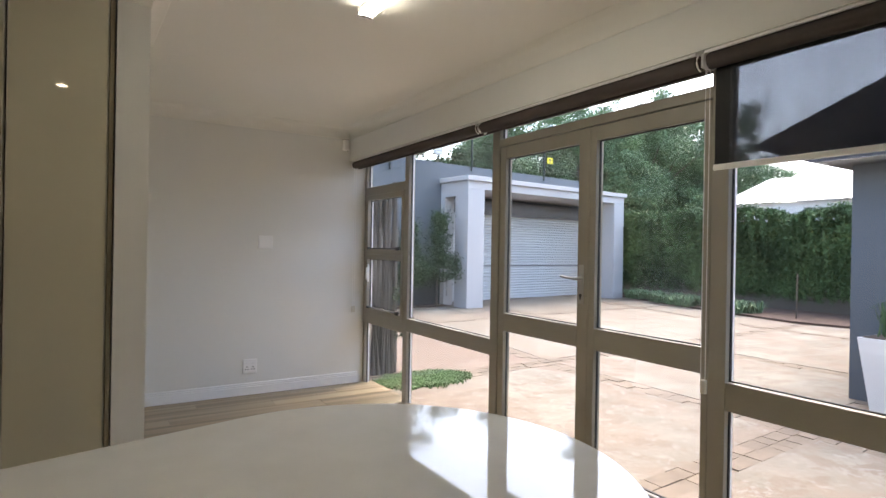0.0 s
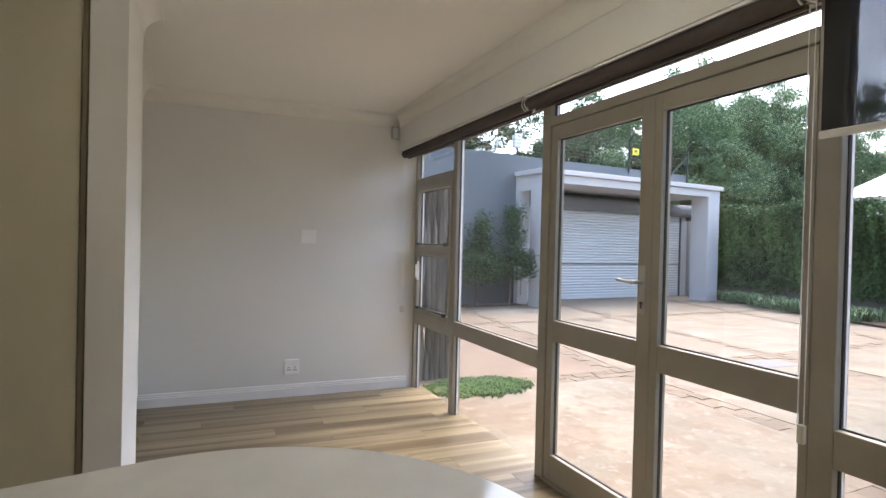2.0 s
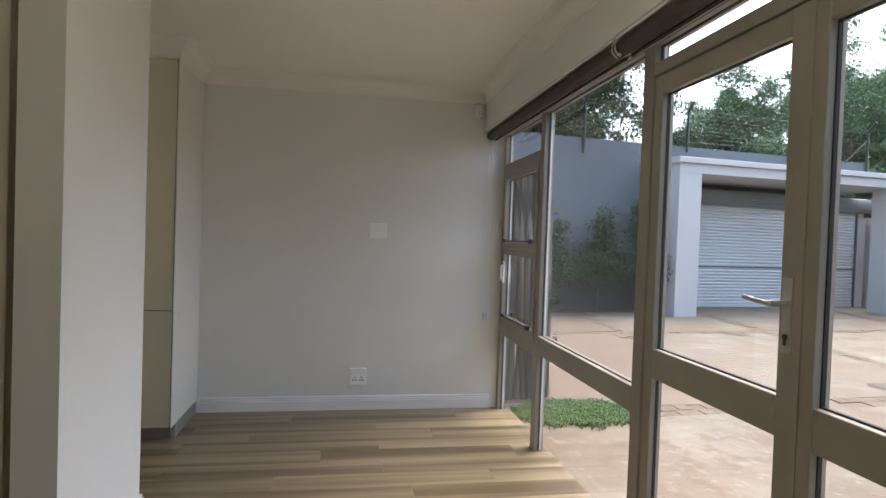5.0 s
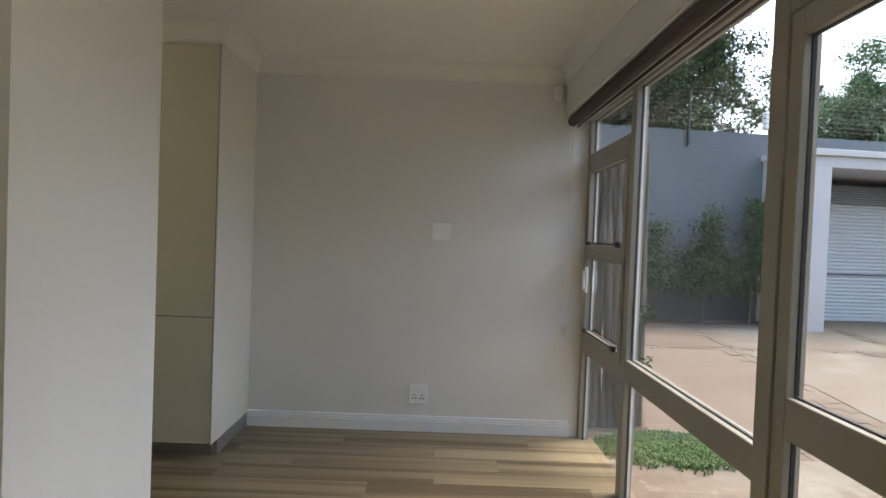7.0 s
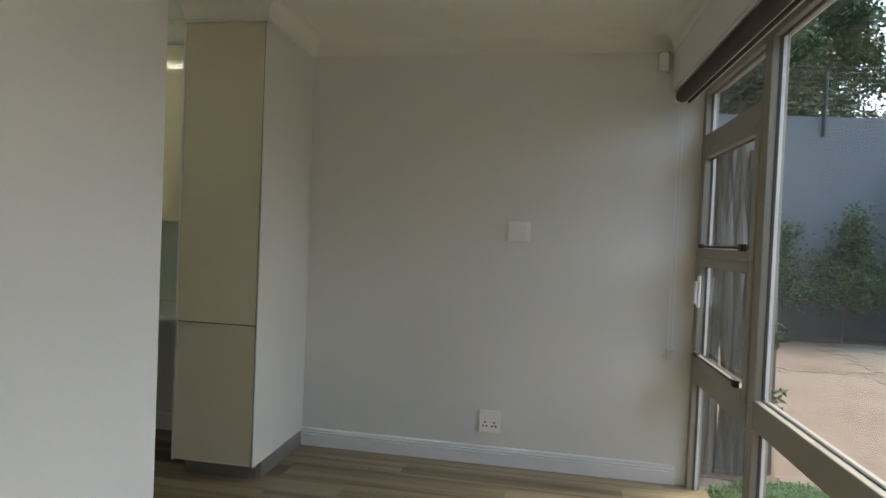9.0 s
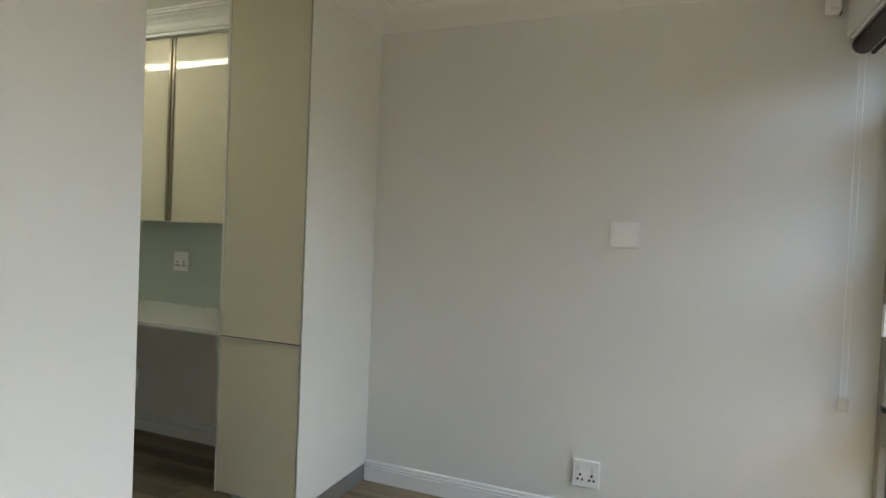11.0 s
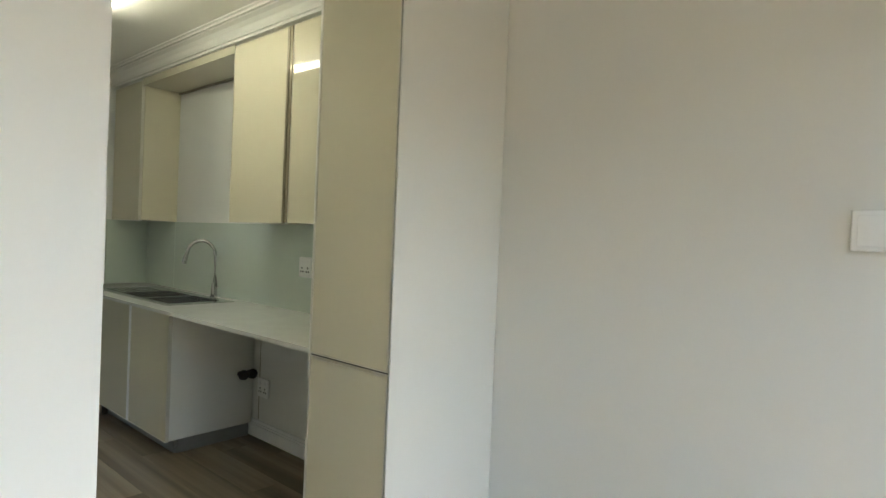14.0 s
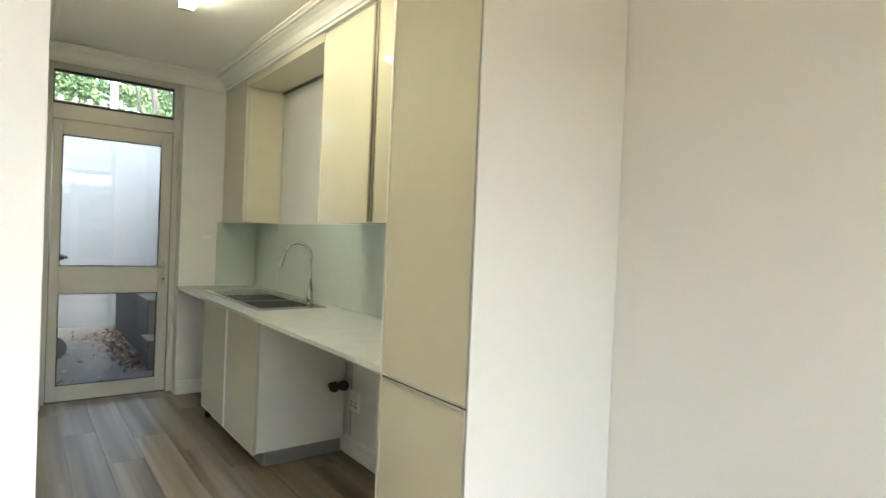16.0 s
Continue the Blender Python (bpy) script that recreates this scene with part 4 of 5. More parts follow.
part("sign_bars", bm, M_HOLE, t, "black printed bars")
t = thing("street_lamp_post", (12.4, 20.0, 0), "thin dark pole with a pale box beyond the wall", "pole")
bm = rod(B(), (12.4, 20, -0.06), (12.4, 20, 7.6), 0.06, 0.04, n=8)
part("pole", bm, M_POST, t, "dark steel pole")
bm = box(B(), 12.15, 12.5, 19.8, 20.0, 5.2, 5.75, 0.02)
part("box", bm, M_ROOFW, t, "pale metal box")

# paving
pav = structure("pavement", box(B(), 3.14, 15.6, -6.0, 13.9, -0.3, -0.058), M_COBBLE, "sand and pink concrete yard slabs divided by cobble bands", "paving")

# planting beds
bm = B()
prism(bm, [(15.3, 13.2), (13.9, 9.0), (13.35, 6.8), (13.6, 5.6), (15.0, 4.2), (16.2, 3.0), (16.2, 13.2)], -0.2, 0.0)
structure("planting_bed", bm, M_SOIL, "red-brown soil bed below the hedge", "soil")
bm = gbox(B(), -12.0, -0.02, 0.72, 1.1, -0.1, -0.02)
structure("planting_bed", bm, M_SOIL, "narrow soil bed at the foot of the wall", "soil")

rng = np.random.default_rng(11)


# hedge
def hedge():
    t = thing("hedge", (15.6, 9, 0), "dense dark green creeper hedge trailing over the boundary wall", "hedge")
    a, b = np.array([15.35, 13.4]), np.array([15.9, 2.0])
    bm = B()
    n = Vector((*(b - a), 0)).normalized()
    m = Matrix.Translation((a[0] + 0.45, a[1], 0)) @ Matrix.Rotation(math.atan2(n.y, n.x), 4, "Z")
    # Backing coloured dark to give the shade in gaps between leaves.
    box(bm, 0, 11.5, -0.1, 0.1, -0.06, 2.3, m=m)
    part("backing_wall", bm, M_UNDER, t, "brown wall behind the leaves, dark for the shaded gaps")
    k = 115000
    s = rng.uniform(0, 1, k)
    z = rng.uniform(0.0, 1.0, k) ** 0.8
    top = 2.62 - 0.30 * s + 0.10 * np.sin(s * 37) + 0.06 * np.sin(s * 91)
    trail = 0.5 + 0.3 * np.sin(s * 150 + 2.5 * np.sin(s * 47)) + 0.2 * np.sin(s * 331 + 3 * np.sin(s * 91))
    zz = 0.12 + z * (top - 0.12)
    out = -(0.05 + 0.24 * z ** 0.6 + 0.36 * trail * z) * rng.uniform(0.65, 1.1, k) + 0.1
    keep = (z > 0.02 + 0.3 * rng.uniform(0, 1, k) * (1.1 - trail)) | (rng.uniform(0, 1, k) < 0.2)
    x = a[0] + 0.35 + (b[0] - a[0]) * s + out
    y = a[1] + (b[1] - a[1]) * s
    pts = np.stack([x, y + rng.normal(0, 0.02, k), zz], 1)[keep]
    top_k = 14000
    s2 = rng.uniform(0, 1, top_k)
    t2 = 2.62 - 0.30 * s2 + 0.10 * np.sin(s2 * 37) + 0.06 * np.sin(s2 * 91)
    p2 = np.stack([a[0] + 0.3 + (b[0] - a[0]) * s2 + rng.uniform(-0.35, 0.4, top_k), a[1] + (b[1] - a[1]) * s2, t2 + rng.normal(0, 0.06, top_k)], 1)
    scatter("foliage", pts, 0.046, M_HEDGE, t, "small green trailing leaves", droop=0.9, rng=rng)
    # Leaves along the top use a second green material.
    scatter("top_growth", p2, 0.046, M_LEAF, t, "green leaves along the hedge top", rng=rng)
    return t


hedge()


def blades(name, spots, mat, height, width, per, spread, label, category, parent=None):
    """Arching strap leaves in clumps, one mesh."""
    v, f = [], []
    for x, y, z in spots:
        for _ in range(per):
            a = rng.uniform(0, 2 * math.pi)
            h = height * rng.uniform(0.6, 1.2)
            r = spread * rng.uniform(0.3, 1.0)
            bx, by = x + rng.normal(0, 0.05), y + rng.normal(0, 0.05)
            dx, dy = math.cos(a), math.sin(a)
            w = width * rng.uniform(0.7, 1.2)
            i = len(v)
            v += [(bx - dy * w, by + dx * w, z), (bx + dy * w, by - dx * w, z),
                  (bx + dx * r * 0.5 - dy * w, by + dy * r * 0.5 + dx * w, z + h), (bx + dx * r * 0.5 + dy * w, by + dy * r * 0.5 - dx * w, z + h),
                  (bx + dx * r, by + dy * r, z + h * 0.75)]
            f += [(i, i + 1, i + 3, i + 2), (i + 2, i + 3, i + 4)]
    me = bpy.data.meshes.new(name)
    if parent:
        inv = world_of(parent).inverted()
        v = [tuple(inv @ Vector(p)) for p in v]
    me.from_pydata(v, [], f)
    me.materials.append(mat)
    ob = new(name, me)
    ob.parent = parent
    return tagged(ob, label, category, kind="stuff")


spots = []
for i in range(64):
    s = i / 63
    if 0.6 < s < 0.66 or rng.uniform() < 0.12:
        continue
    x = 14.5 - 0.95 * s + rng.uniform(0, 0.7)
    y = 12.3 - 4.4 * s + rng.normal(0, 0.1)
    spots.append((x, y, 0.0))
blades("agapanthus_border", spots, M_LEAFBLUE, 0.25, 0.011, 34, 0.36, "strap-leaved green border plants along the hedge bed", "plants")
grass = []
for i in range(330):
    a, r = rng.uniform(0, 2 * math.pi), math.sqrt(rng.uniform(0, 1))
    grass.append((3.74 + 0.54 * r * math.cos(a), 5.93 + 0.26 * r * math.sin(a) + 0.05 * math.sin(9 * a), -0.05))
blades("grass_patch", grass, M_GRASS, 0.036, 0.006, 34, 0.045, "bright green low creeping grass patch by the window", "grass")


# small wall shrubs
def shrub(x, y, h, w, label):
    t = thing("shrub", (x, y, 0), label, "shrub", "shrubs along the wall")
    bm = B()
    tube(bm, [(x, y, -0.02), (x + 0.02, y, 0.45), (x - 0.01, y + 0.01, h * 0.75)], [0.03, 0.022, 0.01], 8)
    for k in range(7):
        a = k * 2.4
        z = 0.5 + k * (h - 0.8) / 8
        tube(bm, [(x, y, z), (x + 0.2 * w * math.cos(a), y + 0.15 * w * math.sin(a), z + 0.15), (x + 0.42 * w * math.cos(a), y + 0.3 * w * math.sin(a), z + 0.25)], [0.012, 0.008, 0.004], 5)
    part("stem", bm, M_BARK, t, "thin brown stems")
    c = []
    for k in range(38):
        z = rng.uniform(0.6, h) if k % 3 else rng.uniform(0.65, h * 0.6)
        ww = w * (1.15 if z < h * 0.62 else 0.4)
        a = rng.uniform(0, 6.3)
        r = ww * 0.5 * math.sqrt(rng.uniform(0, 1))
        c.append(np.array([x + r * math.cos(a), y + 0.7 * r * math.sin(a) - 0.12, z]) + rng.normal(size=(130, 3)) * np.array([0.1, 0.12, 0.09]))
    scatter("foliage", np.concatenate(c), 0.036, M_LEAFDARK, t, "small dark green leaves", rng=rng)


shrub(5.9, 12.35, 1.75, 1.0, "clipped dark green shrub against the blue-grey wall")
shrub(6.95, 12.45, 2.05, 1.0, "bushy dark green shrub in the wall bed")
shrub(7.9, 12.55, 2.25, 1.05, "tall dark green shrub beside the garage pillar")
shrub(4.9, 12.2, 1.7, 1.0, "low dark green shrub against the blue-grey wall")


# trees
def tree(x, y, h, crown, mat, label, leaves=16000, size=0.16, trunk=0.22, low=0.35, seed=1, flat=0.75):
    r = np.random.default_rng(seed)
    t = thing("tree", (x, y, -0.06), label, "tree", "trees beyond the wall")
    bm = B()
    base = [(x, y, -0.06), (x + 0.1, y, h * low * 0.5), (x - 0.05, y + 0.1, h * low)]
    tube(bm, base, [trunk, trunk * 0.8, trunk * 0.62], 12)
    part("trunk", bm, M_BARK, t, "grey-brown trunk")
    bm = B()
    cents = []
    n = 15
    for k in range(n):
        a = k * 2.399 + r.uniform(-0.3, 0.3)
        zz = h * (low + (0.9 - low) * (k + 1) / n)
        rr = crown * (0.45 + 0.5 * math.sin(math.pi * min(1, (k + 1) / n * 0.9))) * r.uniform(0.7, 1.0)
        p = Vector((x + rr * math.cos(a), y + rr * math.sin(a), zz))
        s = Vector((x - 0.05, y + 0.1, h * low * (0.75 + 0.3 * k / n)))
        mid = s.lerp(p, 0.5) + Vector((0, 0, -0.06 * h))
        tube(bm, [s, mid, p], [trunk * 0.4, trunk * 0.22, trunk * 0.08], 7)
        cents.append(p)
        for j in range(3):
            q = p + Vector(r.normal(size=3)) * crown * 0.28
            tube(bm, [mid.lerp(p, 0.4), mid.lerp(q, 0.7), q], [trunk * 0.14, trunk * 0.08, trunk * 0.03], 5)
            cents.append(q)
    part("limb", bm, M_BARK, t, "spreading limbs")
    clump = []
    for q in cents:
        for _ in range(3):
            clump.append(np.array(q) + r.normal(size=3) * crown * np.array([0.2, 0.2, 0.14]))
    n2 = 130
    d = r.normal(size=(n2, 3))
    d /= np.linalg.norm(d, axis=1)[:, None]
    d *= r.uniform(0.45, 1.0, n2)[:, None] ** 0.6
    mid_z = h * (low + 1.0) / 2
    fill = np.array([x, y, mid_z]) + d * np.array([crown, crown, h * (0.97 - low) / 2])
    clump = np.concatenate([np.array(clump), fill])
    idx = r.integers(0, len(clump), leaves)
    off = r.normal(size=(leaves, 3)) * crown * 0.08
    off[:, 2] *= flat
    scatter("crown", clump[idx] + off, size, mat, t, "uneven crown of small leaves", rng=r, droop=0.2)
    return t


tree(18.0, 22.5, 8.0, 2.7, M_LEAFBLUE, "broad blue-green tree behind the garage", 110000, 0.07, seed=2)
tree(22.3, 21.0, 8.3, 2.6, M_LEAFBLUE, "rounded green tree behind the garage", 100000, 0.065, 0.25, 0.2, seed=5)
tree(26.5, 22.5, 9.6, 3.9, M_LEAFBLUE, "large rounded green tree behind the garage", 190000, 0.068, 0.35, 0.2, seed=3)
tree(33.0, 24.0, 11.0, 3.6, M_LEAFBLUE, "tall blue-green tree beyond the hedge", 100000, 0.085, 0.3, seed=4)
tree(30.0, 18.5, 6.8, 2.6, M_LEAFBLUE, "grey-green tree at the hedge corner", 90000, 0.065, 0.25, 0.2, seed=6)
tree(15.6, 24.0, 6.2, 1.9, M_LEAF, "small bright green tree over the wall", 16000, 0.12, 0.2, 0.3, seed=7)
tree(12.6, 25.0, 5.2, 1.5, M_LEAF, "bright green bushy tree over the wall", 12000, 0.12, 0.15, 0.3, seed=8)
tree(8.4, 20.0, 5.7, 2.1, M_LEAF, "yellow-green tree over the wall", 26000, 0.1, 0.15, 0.3, seed=9)
tree(7.3, 17.8, 9.4, 2.75, M_LEAFDARK, "dark leafy tree rising behind the boundary wall", 120000, 0.058, 0.22, 0.47, seed=10)
tree(1.0, 16.0, 8.0, 3.0, M_LEAFDARK, "dark leafy tree by the boundary wall", 30000, 0.11, 0.25, 0.4, seed=12)

# timber pole screen outside the corner window
t = thing("pole_screen", (3.4, 6.42, 0), "bundle of upright weathered timber poles at the house corner", "screen")
rs = np.random.default_rng(3)
for i in range(18):
    x = 3.06 + i * 0.033
    y = 6.34 + 0.045 * (i % 2) + 0.12 * (0.03 * i)
    hh = 2.02 + 0.12 * rs.uniform() if i < 16 else 2.2
    bm = B()
    tube(bm, [(x + 0.01 * rs.normal(), y, -0.06), (x + 0.012 * rs.normal(), y + 0.01 * rs.normal(), 0.8), (x + 0.012 * rs.normal(), y, 1.5), (x, y, hh)], [0.037, 0.036, 0.034, 0.031], 9)
    part("pole", bm, M_POLE, t, "", smooth=True)

t = thing("climber_sprig", (3.62, 6.38, 0.4), "small leafy climber sprigs on the timber poles", "climber")
bm = tube(B(), [(3.58, 6.36, -0.05), (3.59, 6.34, 0.4), (3.6, 6.3, 0.9)], 0.005, 5)
part("stem", bm, M_BARK, t, "thin brown stem")
c = np.concatenate([np.array(p) + rng.normal(size=(16, 3)) * 0.03 for p in ((3.6, 6.32, 0.42), (3.62, 6.31, 0.5), (3.6, 6.3, 0.86), (3.62, 6.3, 0.92))])
scatter("foliage", c, 0.026, M_LEAFDARK, t, "narrow dark leaves", rng=rng, long=3.0)
bm = prism(B(), [(3.16, 6.28), (3.62, 6.25), (3.86, 6.9), (3.75, 7.4), (3.16, 7.5)], -0.07, -0.043)
structure("planting_bed", bm, M_SOIL, "red-brown soil patch behind the grass", "soil")
t = thing("garden_stake", (13.91, 6.98, 0), "thin pale stake standing in the hedge bed", "stake")
part("stake", rod(B(), (13.91, 6.98, -0.06), (13.94, 6.98, 1.0), 0.016, n=8), M_BARK, t)

# house wing, planter, far sheds
bm = box(B(), 7.25, 13.0, -6.0, 3.19, -0.06, 2.95)
structure("wall_wing", bm, M_BLUE, "blue-grey plastered house wing", "wall")
t = thing("wing_roof", (9.0, 1.0, 2.9), "charcoal pitched roof over the house wing", "roof")
bm = B()
vs = [bm.verts.new(p) for p in ((6.75, 3.98, 2.6), (6.75, -5.5, 6.3), (13.5, -5.5, 6.3), (13.5, 3.98, 2.6), (6.75, 3.35, 2.36), (6.75, -5.5, 2.36), (13.5, -5.5, 2.36), (13.5, 3.35, 2.36))]
for q in ((0, 1, 2, 3), (4, 7, 6, 5), (0, 4, 5, 1), (1, 5, 6, 2), (2, 6, 7, 3), (3, 7, 4, 0)):
    bm.faces.new([vs[k] for k in q])
bmesh.ops.recalc_face_normals(bm, faces=bm.faces)
part("roof_slope", bm, M_ROOFD, t)
t = thing("planter", (6.9, 2.62, -0.05), "tall tapered white planter with spiky green leaves", "planter")
bm = B()
b = bmesh.ops.create_cone(bm, cap_ends=True, segments=4, radius1=0.24, radius2=0.36, depth=0.72, matrix=pose(6.88, 2.62, 0.31, 0, 0, 45))
part("pot", bm, M_ROOFW, t, "tapered white pot")
bm = B()
box(bm, 6.66, 7.1, 2.4, 2.84, 0.665, 0.68)
part("soil", bm, M_SOIL, t, "dark potting soil")
blades("strap_leaves", [(6.8 + 0.08 * i, 2.55 + 0.07 * j, 0.67) for i in range(3) for j in range(3)], M_LEAF, 0.28, 0.01, 10, 0.2, "spiky green leaves", "", t)


def shed(x0, x1, y0, y1, eave, ridge, label):
    t = thing("shed", ((x0 + x1) / 2, y0, 0), label, "shed", "sheds beyond the hedge")
    bm = box(B(), x0, x1, y0, y1, -0.06, eave)
    part("wall", bm, M_ROOFW, t, "white wall")
    xm = (x0 + x1) / 2
    bm = B()
    n = int((y1 - y0) / 0.25)
    for s0, s1 in ((x0 - 0.2, xm), (x1 + 0.2, xm)):
        rows = []
        for i in range(n * 2 + 1):
            y = y0 - 0.2 + (y1 - y0 + 0.4) * i / (n * 2)
            dz = 0.03 * (i % 2)
            rows.append((bm.verts.new((s0, y, eave + dz)), bm.verts.new((s1, y, ridge + dz))))
        for a, c in zip(rows, rows[1:]):
            bm.faces.new((a[0], a[1], c[1], c[0]))
    part("roof", bm, M_ROOFW, t, "white corrugated roof")


shed(19.5, 26.0, 2.0, 12.2, 3.1, 4.3, "white shed with a low corrugated roof beyond the hedge")
shed(24.0, 32.0, -2.0, 12.0, 4.2, 5.6, "larger white shed with a corrugated roof beyond the hedge")

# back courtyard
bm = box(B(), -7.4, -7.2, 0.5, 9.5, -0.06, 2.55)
cw = structure("courtyard_wall", bm, M_BLUESHADE, "pale blue plastered courtyard wall with shade in its colour", "wall")
for y, z in ((5.06, 2.23), (5.4, 2.23), (5.75, 2.24)):
    part("bolt_hole", rod(B(), (-7.2, y, z), (-7.196, y, z), 0.011, n=10), M_HOLE, cw, "small dark bolt hole")
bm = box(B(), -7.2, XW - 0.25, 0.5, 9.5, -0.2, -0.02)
structure("courtyard_floor", bm, M_CONCSHADE, "grey concrete courtyard floor coloured dark for shade", "paving")
# Unseen side walls and overhang, added only to shade the courtyard.
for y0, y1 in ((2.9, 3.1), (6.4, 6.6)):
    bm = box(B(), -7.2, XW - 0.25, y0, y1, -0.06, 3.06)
    structure("courtyard_shade_wall", bm, M_BLUESHADE, "pale blue plastered courtyard wall with shade in its colour", "wall")
bm = box(B(), -5.3, XW - 0.25, 3.1, 6.4, 3.06, 3.16)
structure("eave", bm, M_ROOFD, "dark unseen roof overhang added to shade the courtyard", "roof")
t = thing("courtyard_step", (-5.6, 5.8, 0), "grey plastered low wall with a step, coloured dark for courtyard shade", "low wall")
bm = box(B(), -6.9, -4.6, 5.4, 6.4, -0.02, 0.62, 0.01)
part("ledge", bm, M_CONCSHADE, t)
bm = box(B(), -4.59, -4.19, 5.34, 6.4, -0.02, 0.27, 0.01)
part("step", bm, M_CONCSHADE, t)
r = np.random.default_rng(8)
k = 900
q = r.uniform(0, 1, k)
lp = np.stack([-6.2 + 1.9 * q + r.normal(0, 0.12, k), 5.34 - np.abs(r.normal(0, 0.11, k)) * (1.4 - 0.9 * q), 0.0 + np.abs(r.normal(0, 0.03, k)) * (1.5 - q)], 1)
lp2 = np.stack([r.uniform(-6.8, -3.9, 130), r.uniform(4.4, 5.4, 130), np.full(130, -0.005)], 1)
ob = scatter("dry_leaves", np.concatenate([lp, lp2]), 0.036, M_DRY, None, rng=r, flat=0.75)
tagged(ob, "heap of dry red-brown fallen leaves on the courtyard floor", "leaves", kind="stuff")
t = thing("lamp_post", (-9.0, 5.53, 0), "pale painted post standing behind the courtyard wall", "post")
part("post", box(B(), -9.05, -8.95, 5.49, 5.59, -0.06, 4.6, 0.008), M_ROOFW, t)
t = thing("pergola", (-9.4, 4.6, 0), "weathered pale timber pergola beyond the courtyard wall", "pergola")
for i in range(7):
    y = 4.2 + 0.19 * i
    part("batten", box(B(), -10.6, -8.6, y, y + 0.05, 3.27, 3.33, 0.004), M_ROOFW, t)
part("beam", box(B(), -8.7, -8.6, 4.0, 5.45, 3.17, 3.265, 0.005), M_POLE, t)
for y in (4.05, 5.35):
    part("pergola_post", box(B(), -8.7, -8.62, y, y + 0.08, -0.06, 3.17, 0.005), M_POLE, t)
t = thing("tree", (-9.2, 6.15, 0), "thin dark forked bare tree behind the courtyard wall", "tree")
part("trunk", tube(B(), [(-9.2, 6.1, -0.06), (-9.2, 6.12, 2.5), (-9.2, 6.2, 3.5), (-9.25, 6.05, 4.6)], [0.09, 0.07, 0.055, 0.04], 9), M_POLE, t, smooth=True)
part("branch", tube(B(), [(-9.2, 6.12, 2.9), (-9.25, 5.95, 3.5), (-9.2, 5.8, 4.3)], [0.035, 0.028, 0.015], 7), M_POLE, t, smooth=True)
t = thing("wheelie_bin", (-5.3, 4.5, -0.02), "black plastic wheeled bin in the courtyard", "bin")
bm = B()
box(bm, -5.55, -5.1, 4.1, 4.62, 0.06, 1.0, 0.03)
part("bin_body", bm, M_BLACK, t, "black plastic body")
bm = B()
box(bm, -5.58, -5.07, 4.08, 4.7, 1.0, 1.05, 0.02)
rod(bm, (-5.5, 4.72, 1.02), (-5.15, 4.72, 1.02), 0.015)
part("lid", bm, M_BLACK, t, "black lid with a bar handle")
bm = B()
rod(bm, (-5.1, 4.62, 0.1), (-5.05, 4.62, 0.1), 0.12, n=20)
part("wheel", bm, M_BLACK, t, "black rubber wheel", smooth=True)
# Last tree is unseen, added to cover sky mirrored in a cupboard door.
for i, (x, y) in enumerate(((-13.5, 6.5), (-14.5, 9.0), (-13.0, 4.0), (-13.5, 0.0))):
    tree(x, y, 5.2 + 0.5 * i, 1.6, M_LEAFBLUE, "grey-green tree behind the courtyard wall", 30000, 0.06, 0.14, 0.4, seed=20 + i)

# drain covers
for x, y, rr in ((8.34, 9.97, 0.2), (7.62, 6.59, 0.19)):
    t = thing("drain_cover", (x, y, -0.05), "round cast iron drain cover set in the paving", "drain cover", "round drain covers")
    bm = rod(B(), (x, y, -0.06), (x, y, -0.046), rr, n=24)
    part("rim", bm, M_IRON, t, "dark cast iron rim")
    bm = rod(B(), (x, y, -0.046), (x, y, -0.042), rr * 0.72, n=24)
    part("cover", bm, M_BARK, t, "worn dusty cover")
t = thing("drain_grate", (7.95, 5.85, -0.05), "square cast iron inspection cover set in the paving", "drain cover")
bm = box(B(), 7.65, 8.25, 5.65, 6.05, -0.06, -0.045, 0.004)
part("cover", bm, M_DRUM, t)

# ---- pieces: paving slabs and cobbles ----
xs, ys = [3.14, 5.65, 8.5, 11.95, 15.6], [-6.0, -3.1, -0.1, 2.78, 5.95, 9.95, 13.9]
band = 0.14


def lie(x, y):
    """The yard's bands run slightly askew to the house, more so away from it."""
    k = min(1.0, (x - 3.14) / 2.5)
    return (x + k * 0.15 * max(0.0, y - 6.0) * (1.5 if x > 11 else 1.0), y + 0.065 * (x - 4.5))


for i in range(4):
    for j in range(6):
        x0, x1, y0, y1 = xs[i] + (band if i else 0), xs[i + 1] - band, ys[j] + band, ys[j + 1] - band
        bm = prism(B(), [lie(*p) for p in ((x0, y0), (x1, y0), (x1, y1), (x0, y1))], -0.07, -0.05 + 0.0015 * ((i + j) % 3))
        part("slab", bm, M_SLABPINK if i == 0 and j > 3 else M_SLAB, pav)
bm = B()
rc = random.Random(4)


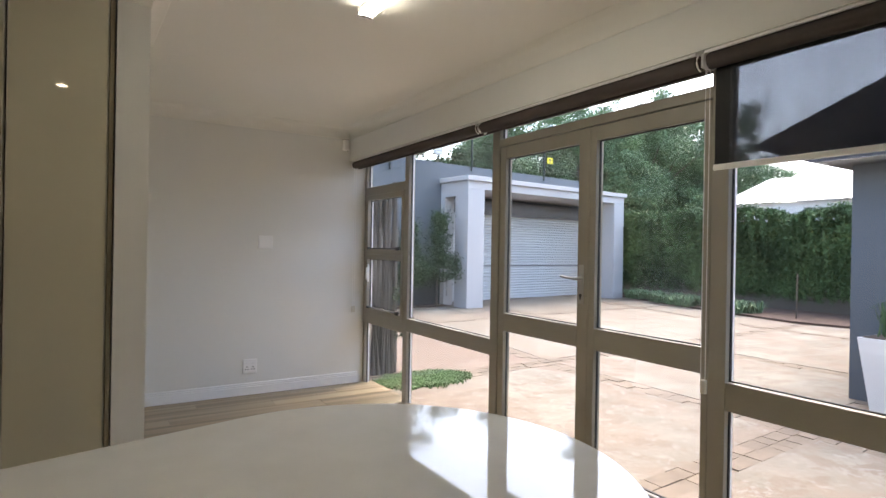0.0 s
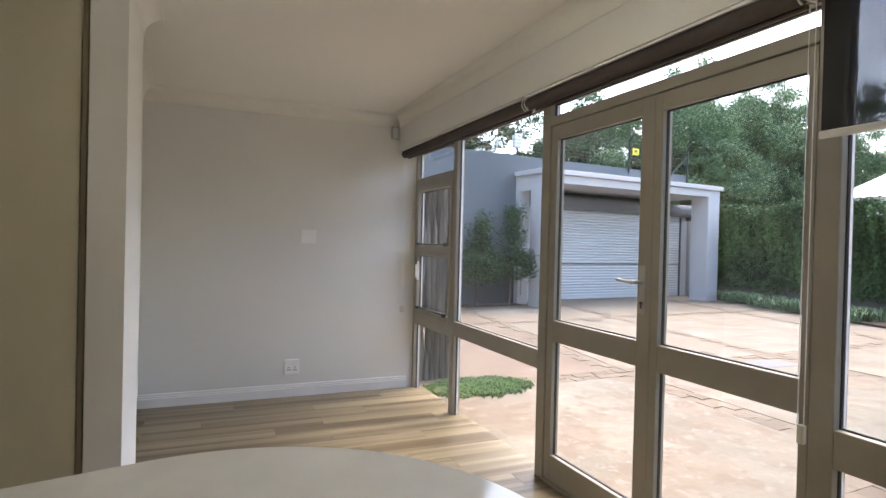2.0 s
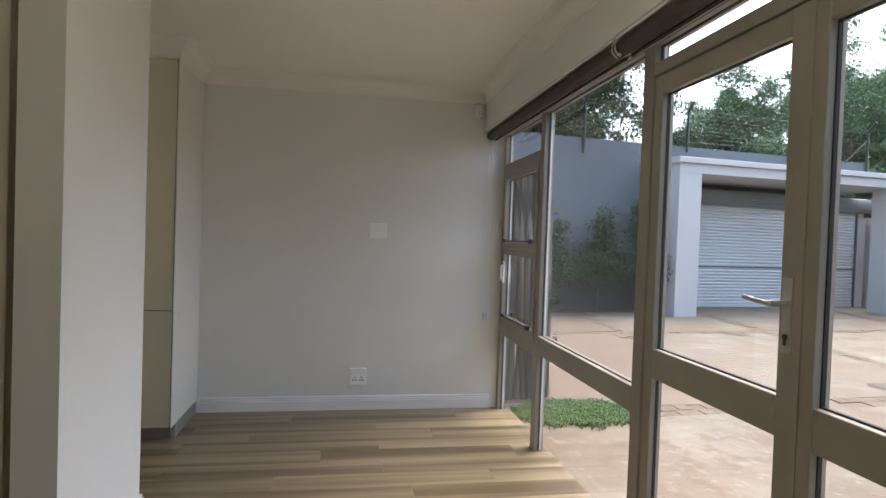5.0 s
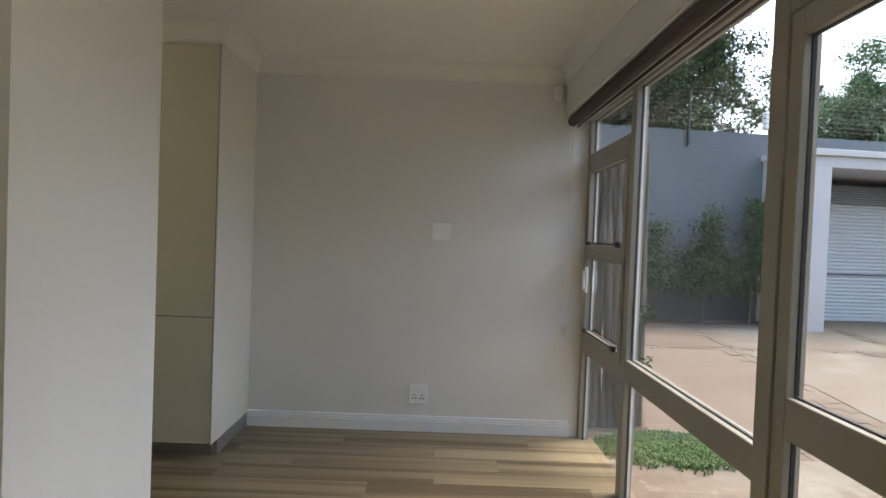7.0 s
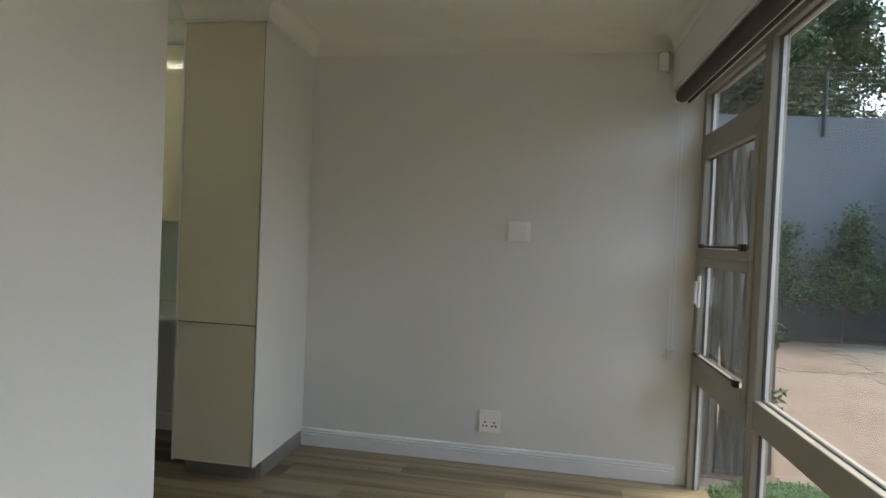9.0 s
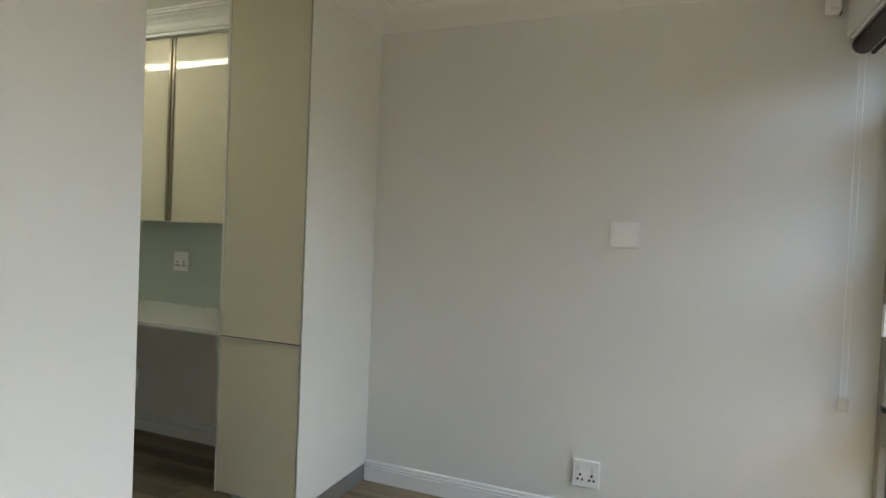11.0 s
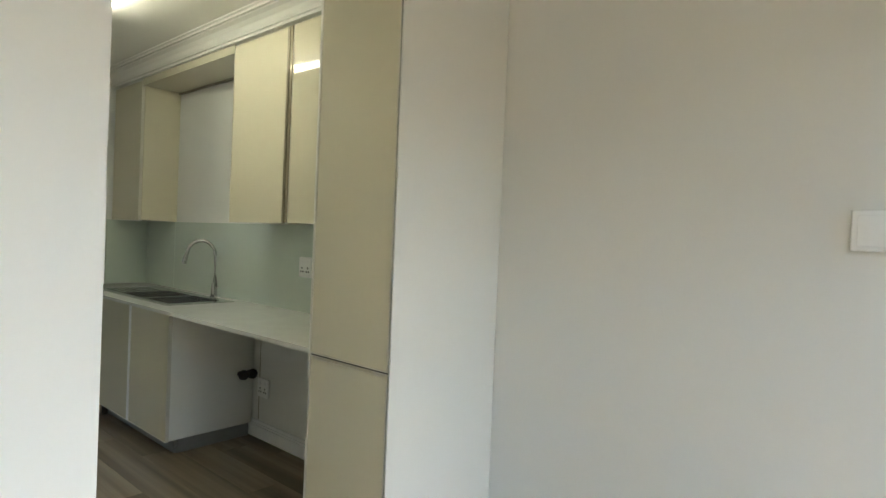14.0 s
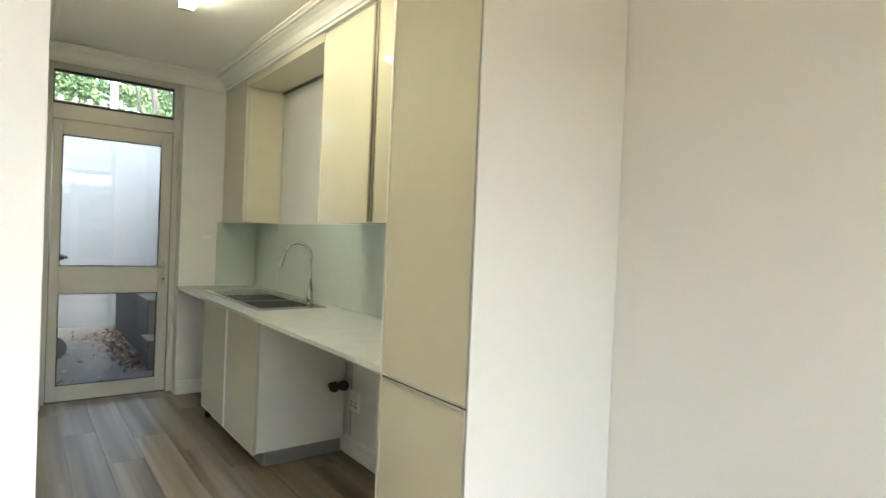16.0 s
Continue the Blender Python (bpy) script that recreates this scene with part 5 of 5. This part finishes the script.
def stones(bm, x0, x1, y0, y1):
    """A band of flat uneven setts filling a strip."""
    longx = x1 - x0 > y1 - y0
    a0, a1, b0, b1 = (x0, x1, y0, y1) if longx else (y0, y1, x0, x1)
    for row in range(2):
        p = a0
        while p < a1 - 0.03:
            q = min(a1, p + rc.uniform(0.1, 0.24))
            c0, c1 = b0 + (b1 - b0) * row / 2, b0 + (b1 - b0) * (row + 1) / 2
            z = -0.05 + rc.uniform(-0.004, 0.005)
            g = 0.0035
            k = [(p + g, c0 + g), (q - g, c0 + g), (q - g, c1 - g), (p + g, c1 - g)]
            k = [(u + rc.uniform(-0.004, 0.004), v + rc.uniform(-0.004, 0.004)) for u, v in k]
            if not longx:
                k = [(v, u) for u, v in k]
            lo = [bm.verts.new((*lie(u, v), -0.07)) for u, v in k]
            hi = [bm.verts.new((*lie(u, v), z)) for u, v in k]
            for e in range(4):
                bm.faces.new((lo[e], lo[(e + 1) % 4], hi[(e + 1) % 4], hi[e]))
            bm.faces.new(hi)
            p = q


for j in range(1, 6):
    stones(bm, 3.14, 15.6, ys[j] - band, ys[j] + band)
for i in range(1, 4):
    for j in range(6):
        stones(bm, xs[i] - band, xs[i] + band, ys[j] + band, ys[j + 1] - band)
bmesh.ops.recalc_face_normals(bm, faces=bm.faces)
part("cobble_bands", bm, M_COBBLE, pav, "brown-grey cobble bands", kind="stuff")

# ---- pieces: floor planks ----
rp = random.Random(7)
meshes = {}


def plank(x0, x1, y0, y1):
    key = (round(x1 - x0, 3), round(y1 - y0, 3))
    if key not in meshes:
        bm = box(B(), 0, key[0], 0, key[1], -0.007, 0.0)
        top = [e for e in bm.edges if e.verts[0].co.z > -0.001 and e.verts[1].co.z > -0.001]
        bmesh.ops.bevel(bm, geom=top, offset=0.0008, segments=1, affect="EDGES")
        me = bpy.data.meshes.new("plank")
        bm.to_mesh(me)
        bm.free()
        me.materials.append(M_PLANK)
        meshes[key] = me
    ob = new("plank", meshes[key])
    ob.location = (x0, y0, 0)
    ob.parent = floor


PW, PL = 0.19, 1.28
row = 0
y = -2.4
while y < YN - 0.01:
    y1 = min(PW * math.floor(y / PW + 1.001), YN)
    lo, hi = XW - 0.155, 3.138
    x = lo - rp.choice((0.2, 0.45, 0.7, 0.95, 1.1))
    while x < hi:
        a, b = max(x, lo), min(x + PL, hi)
        if b - a > 0.02:
            plank(a + 0.0004, b - 0.0004, y + 0.0004, y1 - 0.0004)
        x += PL
    y = y1
